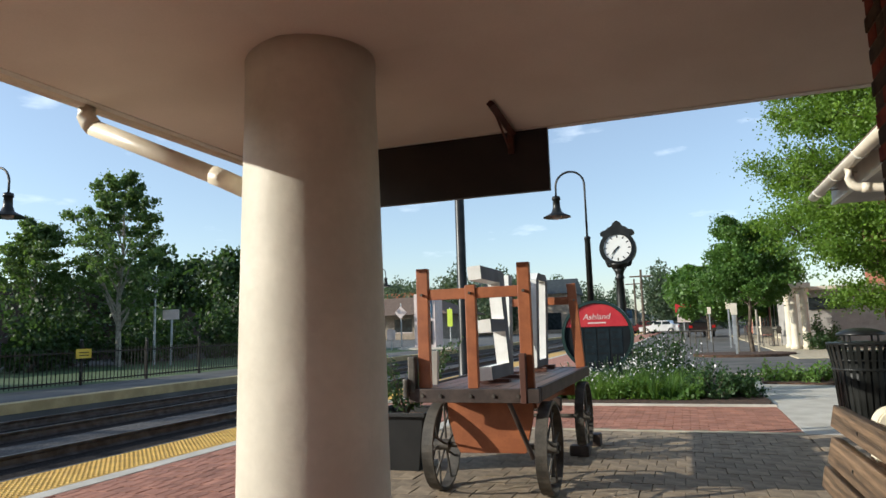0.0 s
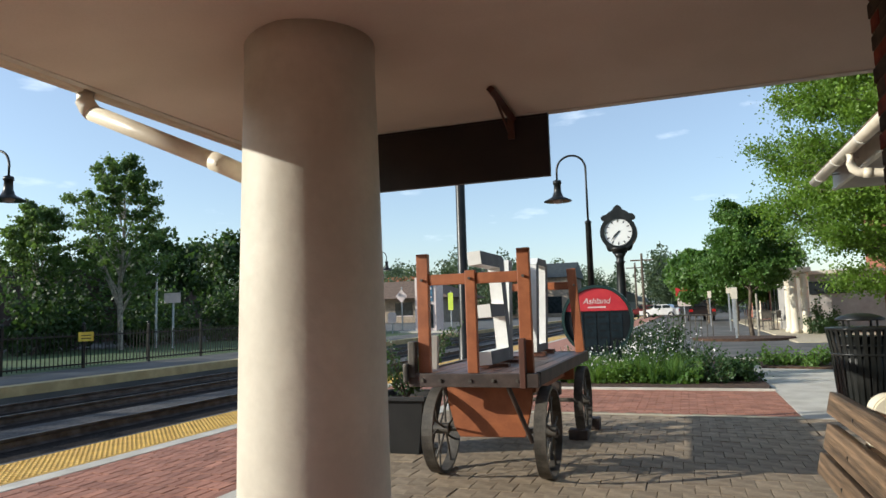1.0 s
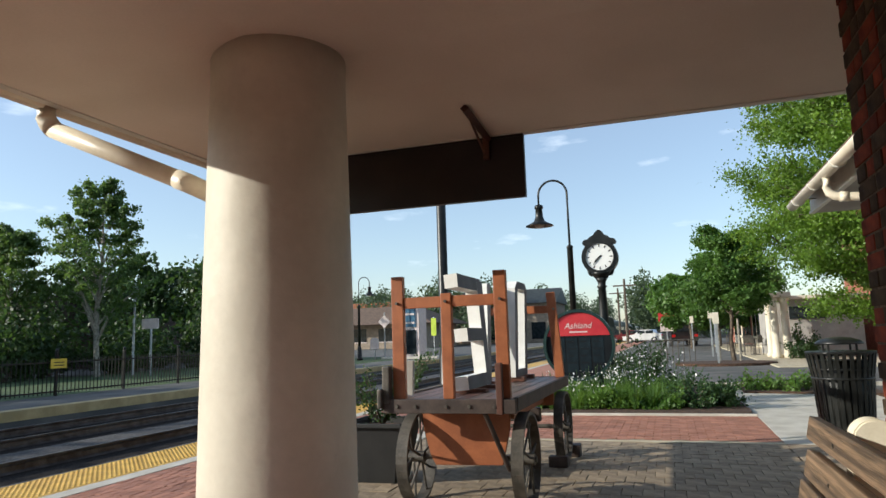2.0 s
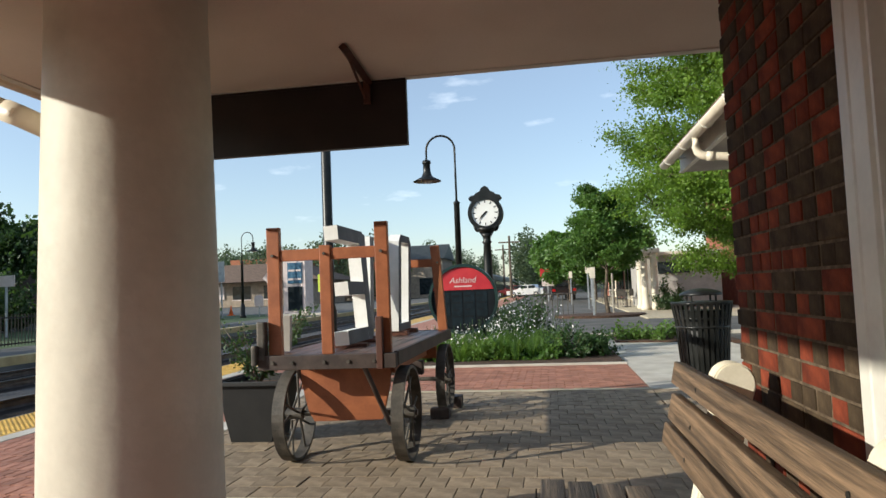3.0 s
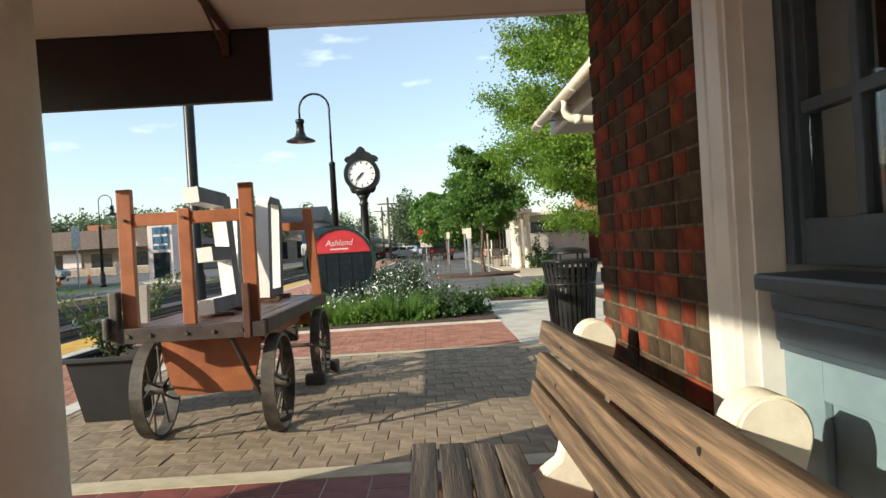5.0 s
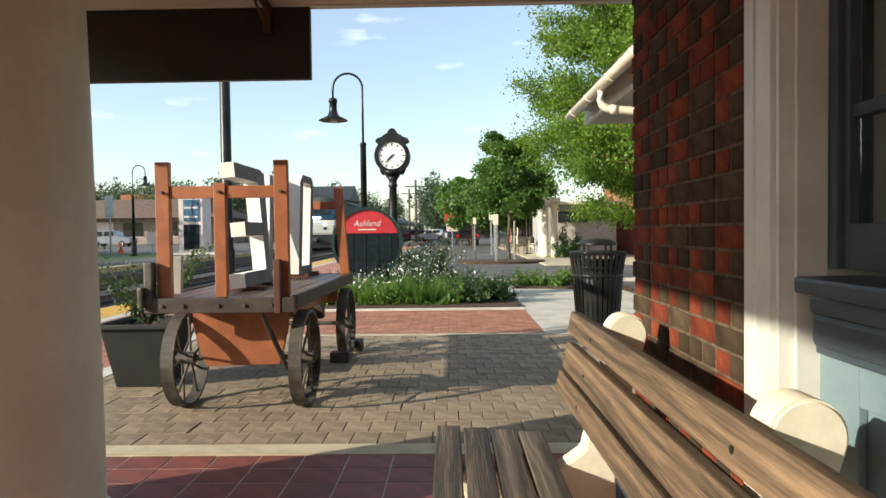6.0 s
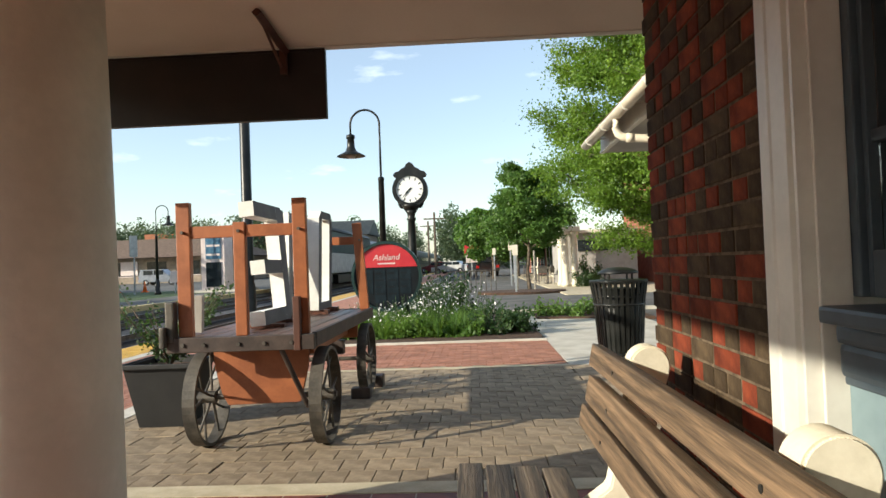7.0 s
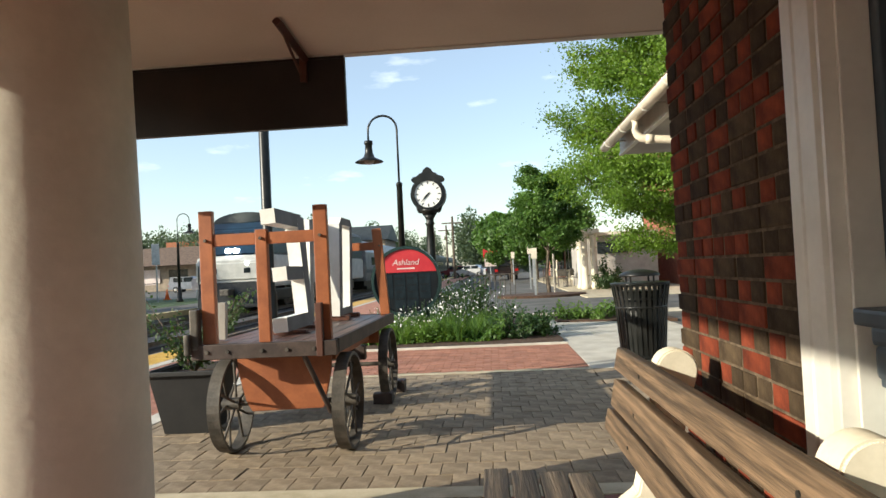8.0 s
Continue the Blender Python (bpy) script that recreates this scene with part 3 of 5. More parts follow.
# hanging board and bracket
board = thing("hanging_board", "plain dark brown board hung at the canopy edge", "sign board")
part("panel", box(B(), -2.95, -0.735, 3.82, 3.86, 2.085, 2.49, 0.004), "board", board)
bm = B()
for z0, z1 in ((2.085, 2.10), (2.475, 2.49)):
    box(bm, -2.95, -0.735, 3.812, 3.818, z0, z1)
part("edge_trim", bm, "board", board)
for x in (-0.97, -2.6):
    bm = B()
    rod(bm, (x - 0.005, 3.34, 2.535), (x + 0.01, 3.80, 2.475), 0.026, 0.026, 4)
    box(bm, x - 0.02, x + 0.02, 3.775, 3.81, 2.34, 2.52, 0.004)
    part("bracket", bm, "bracket", board, "brown iron bracket")
    part("brace", rod(B(), (x - 0.005, 3.39, 2.53), (x - 0.01, 3.80, 2.37), 0.008), "bracket", board)

# window bay
trim = thing("window_casing", "white moulded timber window casing", "casing")
trim["kind"] = "structure"
bm = B()
prism(bm, [(0.791, 1.671), (0.787, 1.664), (0.787, 1.612), (0.777, 1.604), (0.777, 1.592), (0.788, 1.584), (0.774, 1.570), (0.774, 1.500), (0.802, 1.490), (0.805, 1.470), (0.770, 1.464), (0.770, 1.452), (0.80, 1.4485), (1.10, 1.4485), (1.10, 1.671)], "z", 0.05, 2.66)
part("moulding", bm, "white", trim)
part("jamb", box(B(), 0.800, 0.868, 1.438, 1.4475, 0.05, 2.66, 0.003), "white", trim)
win = thing("window_1", "slate blue timber window with small panes", "window")
win["kind"] = "structure"
part("stile", box(B(), 0.869, 0.95, 1.412, 1.447, 1.12, 2.66, 0.004), "slate", win)
part("inner_stile", box(B(), 0.885, 0.935, 1.396, 1.411, 1.12, 2.66, 0.003), "slate", win)
part("bottom_rail", box(B(), 0.885, 0.935, -0.6, 1.395, 1.12, 1.215, 0.004), "slate", win)
for z in (1.445, 1.735, 2.025, 2.315):
    part("glazing_bar", box(B(), 0.892, 0.928, -0.6, 1.395, z - 0.013, z + 0.013, 0.003), "slate", win)
for y in (1.22, 0.98, 0.74, 0.50, 0.26, 0.02):
    part("upright_bar", box(B(), 0.893, 0.927, y - 0.013, y + 0.013, 1.216, 2.66, 0.003), "slate", win)
pane = part("pane", box(B(), 0.907, 0.912, -0.6, 1.395, 1.216, 2.66), "pane", win)
pane.visible_shadow = False
sill = thing("window_sill", "slate blue moulded window sill", "sill")
sill["kind"] = "structure"
part("sill_board", box(B(), 0.745, 0.90, -0.6, 1.343, 1.078, 1.112, 0.008), "slate", sill)
part("sill_upper_moulding", box(B(), 0.785, 0.90, -0.6, 1.362, 1.035, 1.077, 0.012), "slate", sill)
part("sill_bed_moulding", box(B(), 0.828, 0.90, -0.6, 1.415, 0.9445, 0.964, 0.006), "slate", sill)
part("sill_lower_moulding", box(B(), 0.806, 0.90, -0.6, 1.392, 0.965, 1.034, 0.014), "slate", sill)
panel = thing("apron_panel", "pale blue panelled apron under the window", "panel")
panel["kind"] = "structure"
part("apron", box(B(), 0.869, 1.0, -0.6, 1.456, 0.05, 0.944), "pale_blue", panel)
part("apron_stile", box(B(), 0.850, 0.868, 1.30, 1.438, 0.05, 0.944, 0.003), "pale_blue", panel)
part("apron_rail", box(B(), 0.850, 0.868, -0.6, 1.299, 0.86, 0.944, 0.003), "pale_blue", panel)
solid("window_head", box(B(), 0.86, 1.1, -0.6, 1.474, 2.661, 2.75), "white", "white head above the window", "trim", "structure")


# ---- bench ----
def bench():
    b = thing("bench", "weathered timber bench with cream cast stone ends", "bench")
    b.matrix_basis = Matrix.Translation((0.53, 2.6, 0)) @ Matrix.Rotation(radians(0.5), 4, "Z") @ Matrix.Translation((-0.53, -2.6, 0))
    tilt = Matrix.Rotation(radians(12), 4, "Y")
    boards = ((0.534, 0.850, 0.084), (0.510, 0.729, 0.098), (0.486, 0.627, 0.080))
    for n, (x, z, h) in enumerate(boards):
        bm = B()
        box(bm, x - 0.021, x + 0.021, 0.55, (2.60, 2.57, 2.60)[n], z - h / 2, z + h / 2, 0.007, tilt)
        p = part("back_board", bm, "bench_wood", b)
        for y in (1.10, 2.20):
            s = part("bolt", rod(B(), (x - 0.024, y, z - 0.005), (x - 0.017, y, z - 0.005), 0.008), "black", p)
    for n in range(4):
        x0 = -0.005 + n * 0.104
        part("seat_board", box(B(), x0, x0 + 0.092, 0.72, 2.63 - 0.028 * n, 0.405, 0.443, 0.006), "seat_wood", b)
    for y0, dx in ((2.22, 0.0), (1.10, 0.0)):
        bm = B()
        out = []
        # profile of the stone end: foot, waist, seat shelf, leaning back with a round head
        out += [(0.02, 0.0), (0.02, 0.05), (0.10, 0.13), (0.13, 0.22), (0.09, 0.33), (0.0, 0.385), (0.0, 0.402), (0.40, 0.402), (0.495, 0.47), (0.575, 0.80)]
        c, r = (0.640, 0.861), 0.066
        out += [(c[0] + r * math.cos(a), c[1] + r * math.sin(a)) for a in np.linspace(radians(195), radians(-20), 36)]
        out += [(0.67, 0.74), (0.60, 0.42), (0.60, 0.25), (0.66, 0.08), (0.68, 0.0)]
        prism(bm, [(px + dx * (pz > 0.45), pz) for px, pz in out], "y", y0, y0 + 0.085, 0.006)
        part("stone_end", bm, "bench_stone", b, "cream cast stone bench end")
    return b


bench()


# ---- litter bin ----
def litter_bin(at):
    b = thing("litter_bin", "black steel slatted litter bin with domed lid", "litter bin", at=at)
    R, H = 0.31, 0.94
    for k in range(30):
        a = 2 * math.pi * k / 30
        bm = B()
        c, s = math.cos(a), math.sin(a)
        for (r0, z0), (r1, z1) in (((R - 0.05, 0.06), (R - 0.005, 0.70)), ((R - 0.005, 0.70), (R + 0.035, H))):
            w = 0.019
            v = [bm.verts.new((r * c + q * w * -s, r * s + q * w * c, z)) for r, z, q in ((r0, z0, -1), (r0, z0, 1), (r1, z1, 1), (r1, z1, -1))]
            u = [bm.verts.new((x.co.x * 0.975, x.co.y * 0.975, x.co.z)) for x in v]
            bm.faces.new(v)
            bm.faces.new(list(reversed(u)))
            for e in range(4):
                bm.faces.new((v[e], u[e], u[(e + 1) % 4], v[(e + 1) % 4]))
        part("slat", bm, "black", b)
    for r, z in ((R - 0.055, 0.08), (R - 0.012, 0.66), (R - 0.008, 0.76)):
        bm = B()
        tube(bm, [((r - 0.005) * math.cos(a), (r - 0.005) * math.sin(a), z) for a in np.linspace(0, 2 * math.pi, 33)], 0.016, 8)
        part("hoop", bm, "black", b)
    part("liner", lathe(B(), [(0.20, 0.05), (0.25, 0.85)], 24), "black", b)
    part("rim", lathe(B(), [(R - 0.02, 0.905), (R + 0.03, 0.92), (R + 0.035, 0.945), (R - 0.03, 0.95)], 36), "black", b)
    for k in range(4):
        a = math.pi / 4 + k * math.pi / 2
        part("lid_post", rod(B(), (0.19 * math.cos(a), 0.19 * math.sin(a), 0.92), (0.19 * math.cos(a), 0.19 * math.sin(a), 1.04), 0.012), "black", b)
    part("lid", lathe(B(), [(0.235, 1.02), (0.24, 1.035), (0.20, 1.065), (0.12, 1.09), (0.03, 1.10)], 32), "black", b, "domed black lid with a worn shine", True)
    return b


litter_bin((1.80, 8.15, 0.0))


# ---- baggage cart ----
def wheel(parent, x, y, r=0.335, width=0.085):
    w = part("wheel", ring(B(), (0, r), r - 0.022, r, -width / 2, width / 2), "iron", parent, "spoked iron wheel with flat tyre")
    w.matrix_basis = pose(x, y, 0, 0, 0, 90)
    bm = B()
    rod(bm, (0, -0.06, r), (0, 0.06, r), 0.042, 0.042, 20)
    rod(bm, (0, -0.075, r), (0, 0.075, r), 0.022, 0.022, 16)
    part("hub", bm, "iron", w)
    for k in range(10):
        a = 2 * math.pi * k / 10 + 0.2
        s = 0.028 * (1 if k % 2 else -1)
        part("spoke", rod(B(), (0.045 * math.cos(a), s, r + 0.045 * math.sin(a)), ((r - 0.02) * math.cos(a), s * 0.3, r + (r - 0.02) * math.sin(a)), 0.009, 0.009, 8), "iron", w)
    return w


def cart():
    c = thing("baggage_cart", "antique rust-orange railway baggage cart with iron wheels", "baggage cart")
    X0, X1, Y0, Y1, Z = -1.92, -1.0, 4.36, 6.75, 0.79
    for k in range(8):
        w = (X1 - X0) / 8
        part("deck_plank", box(B(), X0 + k * w + 0.003, X0 + (k + 1) * w - 0.003, Y0, Y1, Z - 0.03, Z, 0.004), "deck_wood", c)
    for y in (Y0 - 0.055, Y1 + 0.001):
        part("end_beam", box(B(), X0 - 0.03, X1 + 0.03, y, y + 0.054, Z - 0.095, Z + 0.004, 0.006), "beam_wood", c)
    for x, low in ((X0 - 0.035, 0.03), (X1 + 0.001, 0.085)):
        part("side_beam", box(B(), x, x + 0.034, Y0, Y1, Z - low, Z + 0.012, 0.006), "beam_wood", c)
    for x in (-1.84, -1.70, -1.47, -1.30, -1.12):
        part("bolt", rod(B(), (x, Y0 - 0.066, Z - 0.045), (x, Y0 - 0.05, Z - 0.045), 0.013, 0.013, 8), "iron", c)
    # stakes and rails of the near and far ends
    for y, lean, tall in ((Y0 + 0.005, -1.0, 1.685), (Y1 - 0.08, 4.5, 1.655)):
        t = Matrix.Rotation(radians(-4.0 if lean > 0 else 0), 4, "Y") @ Matrix.Rotation(radians(-lean * 0.3), 4, "X")
        for x0, x1, top in ((-1.893, -1.80, tall), (-1.508, -1.428, tall - 0.14), (-1.11, -1.018, tall + 0.005)):
            part("stake", box(B(), x0, x1, y, y + 0.05, Z + 0.002, top, 0.006, t), "orange", c)
            part("stake_bolt", rod(B(), ((x0 + x1) / 2, y - 0.022, 1.485), ((x0 + x1) / 2, y, 1.485), 0.011, 0.011, 8), "iron", c)
        for x0, x1 in ((-1.799, -1.509), (-1.427, -1.111)):
            off = 0.052 if lean > 0 else 0
            part("end_rail", box(B(), x0, x1, y + 0.01 + off, y + 0.04 + off, 1.445, 1.525, 0.005), "orange", c)
    bm = B()
    box(bm, -1.105, -1.06, Y0 - 0.062, Y0 - 0.004, Z - 0.10, Z + 0.25, 0.006)
    part("stake_socket", bm, "bracket", c, "dark iron stake socket")
    bm = B()
    box(bm, -1.955, -1.895, Y0 - 0.058, Y0 + 0.01, Z - 0.03, Z + 0.24, 0.012)
    box(bm, -1.98, -1.945, Y0 - 0.10, Y0 - 0.02, Z - 0.06, Z + 0.08, 0.012)
    part("stake_socket", bm, "iron", c, "worn grey iron stake socket")
    # running gear
    for y in (4.68, 6.45):
        part("axle", rod(B(), (-1.90, y, 0.335), (-0.93, y, 0.335), 0.02), "iron", c)
        part("bolster", box(B(), -1.68, -1.24, y + 0.12, y + 0.22, 0.36, 0.50, 0.01), "beam_wood", c)
    for x in (-1.835, -0.99):
        for y in (4.68, 6.45):
            wheel(c, x, y)
    bm = B()
    prism(bm, [(-1.76, 0.70), (-1.08, 0.70), (-1.09, 0.55), (-1.15, 0.30), (-1.66, 0.29), (-1.70, 0.36), (-1.75, 0.56)], "y", 4.60, 4.63, 0.004)
    part("end_panel", bm, "orange", c, "rust-orange wooden panel under the deck")
    part("hound", box(B(), -1.20, -1.14, 4.98, 6.6, 0.58, 0.69, 0.006), "orange", c)
    part("cross_member", box(B(), -1.42, -1.05, 6.30, 6.37, 0.55, 0.68, 0.006), "orange", c)
    part("brace", rod(B(), (-1.20, 4.34, 0.70), (-1.10, 4.60, 0.27), 0.018), "beam_wood", c)
    part("brace", rod(B(), (-1.79, 4.60, 0.70), (-1.66, 4.70, 0.36), 0.018), "beam_wood", c)
    part("wheel_chock", box(B(), -1.06, -0.88, 6.70, 6.86, 0.0, 0.12, 0.012), "beam_wood", c)
    part("wheel_chock", box(B(), -1.10, -0.92, 6.14, 6.26, 0.0, 0.10, 0.012), "beam_wood", c)
    return c


cart()


def letter(name, label, pieces, lean, y_pivot, hole=None):
    """A block letter that stands on the deck and faces the track; pieces are outlines in (y, z)."""
    bm = B()
    for out in pieces:
        prism(bm, out, "x", -0.055, 0.055)
    ob = solid(name, bm, "letter", label, "letter sign", "", "letters on the cart")
    ob.matrix_basis = pose(*y_pivot, 0, lean, 0)
    ob.data.materials.append(M["letter_back"])
    # faces towards +x get the darker grey
    for f in ob.data.polygons:
        if f.normal.x > 0.9:
            f.material_index = 1
    return ob


def rect(y0, y1, z0, z1):
    return [(y0, z0), (y1, z0), (y1, z1), (y0, z1)]


letter("letter_e", "white painted block letter E with grey back", [rect(0.56, 0.68, 0, 0.91), rect(0.0, 0.559, 0.80, 0.91), rect(0.12, 0.559, 0.375, 0.48), rect(0.0, 0.559, 0, 0.105)], -4.5, (-1.49, 4.78, 0.815))
letter("letter_v", "white painted block letter V with grey back", [[(0.0, 0.91), (0.18, 0.91), (0.27, 0.25), (0.27, 0.0), (0.20, 0.0)], [(0.50, 0.91), (0.36, 0.91), (0.271, 0.25), (0.271, 0.0), (0.34, 0.0)]], -1.0, (-1.60, 5.55, 0.815))
letter("letter_o", "white painted block letter O on timber blocks", [rect(0, 0.12, 0.07, 0.85), rect(0.44, 0.56, 0.07, 0.85), [(0, 0.851), (0.56, 0.851), (0.47, 0.92), (0.09, 0.92)], rect(0, 0.56, 0, 0.069)], 2.0, (-1.415, 6.09, 0.832))
for x, y in ((-1.47, 4.95), (-1.45, 5.38), (-1.60, 5.82), (-1.41, 6.15), (-1.41, 6.58)):
    solid("timber_block", box(B(), x - 0.13, x + 0.13, y - 0.04, y + 0.04, 0.791, 0.817 if y < 6 else 0.832, 0.003), "deck_wood", "short dark timber block under a letter", "block", "", "blocks under the letters")
bm = box(B(), -1.875, -1.82, 4.58, 4.62, 0.80, 1.06, 0.004, Matrix.Rotation(radians(2), 4, "Y"))
solid("grey_board", bm, "grey_wall", "short pale painted board standing on the cart deck", "board")


# ---- planter ----
def planter(at):
    p = thing("planter", "square tapered black resin planter", "planter", at=at)
    bm = B()
    a, b, h = 0.18, 0.265, 0.50
    for r0, z0, r1, z1 in ((a, 0.0, b, h),):
        lo = [bm.verts.new((s * r0, t * r0, z0)) for s, t in ((-1, -1), (1, -1), (1, 1), (-1, 1))]
        hi = [bm.verts.new((s * r1, t * r1, z1)) for s, t in ((-1, -1), (1, -1), (1, 1), (-1, 1))]
        ih = [bm.verts.new((s * (r1 - 0.02), t * (r1 - 0.02), z1)) for s, t in ((-1, -1), (1, -1), (1, 1), (-1, 1))]
        il = [bm.verts.new((s * (r1 - 0.03), t * (r1 - 0.03), z1 - 0.07)) for s, t in ((-1, -1), (1, -1), (1, 1), (-1, 1))]
        bm.faces.new(list(reversed(lo)))
        for k in range(4):
            j = (k + 1) % 4
            bm.faces.new((lo[k], lo[j], hi[j], hi[k]))
            bm.faces.new((hi[k], hi[j], ih[j], ih[k]))
            bm.faces.new((ih[k], ih[j], il[j], il[k]))
    part("tub", bm, "planter", p)
    bm = B()
    for s in (-1, 1):
        box(bm, -0.295, 0.295, s * 0.28 - 0.015, s * 0.28 + 0.015, 0.475, 0.512, 0.006)
        box(bm, s * 0.28 - 0.015, s * 0.28 + 0.015, -0.264, 0.264, 0.475, 0.512, 0.006)
    part("rim", bm, "planter", p)
    part("soil", box(B(), -0.235, 0.235, -0.235, 0.235, 0.42, 0.455), "mulch", p)
    return p


PL = (-2.45, 5.42, 0.0)
planter(PL)
sh = thing("planter_shrub", "sparse leafy shrub growing in the black planter", "shrub", at=(PL[0], PL[1], 0.455))
r2 = np.random.default_rng(3)
bm = B()
pts = []
for k in range(24):
    a, l = r2.uniform(0, 6.28), r2.uniform(0.30, 0.66)
    e = Vector((math.cos(a) * l * 0.75, math.sin(a) * l * 0.75, l))
    rod(bm, (0, 0, 0), e, 0.006, 0.003, 5, False)
    f = r2.uniform(0.2, 1.05, 70)[:, None]
    pts.append(np.array(e) * f + r2.normal(size=(70, 3)) * 0.032)
part("stem", bm, "bark", sh)
quads("leaves", leaf_quads(r2, np.concatenate(pts), 0.034), "leaf_dark", sh)


# ---- round town sign ----
def words(text, size, mat, parent, m, depth=0.004, shear=0.0):
    cu = bpy.data.curves.new("lettering", "FONT")
    cu.body, cu.size, cu.extrude, cu.align_x, cu.shear = text, size, depth, "CENTER", shear
    tmp = new("lettering", cu)
    me = bpy.data.meshes.new_from_object(tmp)
    bpy.data.objects.remove(tmp)
    me.materials.append(M[mat])
    ob = new("lettering", me)
    ob.parent, ob.matrix_basis = parent, m
    return ob


def town_sign(at, r):
    s = thing("town_sign", "round dark green town directory sign with red cap", "sign", at=at)
    part("rim", ring(B(), (0, 0), r - 0.05, r, -0.06, 0.06, 64), "green", s)
    n = 48
    part("disc", prism(B(), [((r - 0.051) * math.cos(2 * math.pi * k / n), (r - 0.051) * math.sin(2 * math.pi * k / n)) for k in range(n)], "y", -0.02, 0.04), "navy", s)
    q = r - 0.055
    z0 = 0.16
    a0 = math.asin(z0 / q)
    part("cap", prism(B(), [(q * math.cos(a), q * math.sin(a)) for a in np.linspace(a0, math.pi - a0, 28)], "y", -0.03, -0.021), "red", s, "red cap with white lettering")
    words("Ashland", 0.145, "print", s, pose(0, -0.032, 0.285, 90, 0, 0), shear=0.25)
    part("print_bar", box(B(), -0.15, 0.16, -0.036, -0.0301, 0.212, 0.236), "print", s)
    for k, w in enumerate((0.19, 0.19, 0.19, 0.19)):
        x = -0.43 + k * 0.22
        bottom = -math.sqrt(max((q - 0.04) ** 2 - max(abs(x), abs(x + w)) ** 2, 0.01))
        c = part("listing", box(B(), x, x + w, -0.026, -0.0205, max(bottom, -0.46), 0.12), "teal", s)
        for j in range(4):
            z = 0.06 - j * 0.12
            if z > bottom + 0.08:
                part("listing_bar", box(B(), x + 0.02, x + w * (0.85 if j % 2 else 0.65), -0.030, -0.0265, z - 0.018, z + 0.012), "navy", c)
    for x in (-0.35, 0.35):
        part("post", rod(B(), (x, 0.09, -at[2]), (x, 0.09, 0.35), 0.04), "green", s)
    return s


town_sign((-1.455, 11.6, 1.03), 0.615)


# ---- street clock ----
def street_clock(at):
    c = thing("street_clock", "black cast iron street clock with white dial", "clock", at=at)
    zc, r = 2.985, 0.36
    bm = B()
    lathe(bm, [(0.26, 0), (0.26, 0.25), (0.20, 0.30), (0.20, 0.75), (0.14, 0.85), (0.105, 0.95), (0.10, 1.9), (0.085, 2.25), (0.12, 2.30), (0.085, 2.34), (0.10, 2.42), (0.15, 2.50)], 20)
    part("post", bm, "black", c, smooth=True)
    bm = B()
    ring(bm, (0, zc), r - 0.02, r + 0.055, -0.16, 0.16, 48)
    part("case", bm, "black", c)
    part("bezel", ring(B(), (0, zc), r - 0.045, r - 0.015, -0.175, -0.155, 48), "black", c)
    n = 48
    d = part("dial", prism(B(), [((r - 0.02) * math.cos(2 * math.pi * k / n), zc + (r - 0.02) * math.sin(2 * math.pi * k / n)) for k in range(n)], "y", -0.15, 0.15), "dial", c, "white clock dial with black marks")
    for k in range(12):
        t = Matrix.Translation((0, 0, zc)) @ Matrix.Rotation(k * math.pi / 6, 4, "Y") @ Matrix.Translation((0, 0, 0.265))
        o = part("hour_mark", box(B(), -0.012, 0.012, -0.156, -0.1505, -0.03, 0.03), "black", d)
        o.matrix_basis = t
    for name, ang, ln, w in (("hour_hand", 228, 0.17, 0.016), ("minute_hand", 222, 0.26, 0.010)):
        o = part(name, prism(B(), [(-w, -0.05), (w, -0.05), (w * 1.2, ln * 0.6), (0, ln), (-w * 1.2, ln * 0.6)], "y", -0.168 if w < 0.012 else -0.162, -0.164 if w < 0.012 else -0.158), "black", d)
        o.matrix_basis = Matrix.Translation((0, 0, zc)) @ Matrix.Rotation(radians(ang), 4, "Y")
    # crest and scrolls
    bm = B()
    half = [(0.36, 0.30), (0.40, 0.36), (0.34, 0.43), (0.26, 0.44), (0.20, 0.50), (0.12, 0.53), (0.09, 0.60), (0.0, 0.66)]
    out = [(x, zc + z) for x, z in half] + [(-x, zc + z) for x, z in reversed(half[:-1])] + [(-0.25, zc + 0.28), (0.0, zc + 0.36), (0.25, zc + 0.28)]
    prism(bm, out, "y", -0.10, 0.10, 0.012)
    part("crest", bm, "black", c)
    for s in (-1, 1):
        bm = B()
        tube(bm, [(s * (0.12 + 0.17 * f), 0, zc - 0.47 + 0.24 * f * f + 0.05 * math.sin(f * 6)) for f in np.linspace(0, 1, 8)], 0.035, 8)
        tube(bm, [(s * (0.31 + 0.05 * math.cos(a)), 0, zc - 0.20 + 0.05 * math.sin(a)) for a in np.linspace(0, 5, 9)], 0.022, 8)
        part("scroll", bm, "black", c)
    part("neck", lathe(B(), [(0.10, 2.48), (0.17, 2.56), (0.24, 2.62), (0.10, 2.66)], 20), "black", c, smooth=True)
    return c


street_clock((-1.375, 15.75, 0.0))


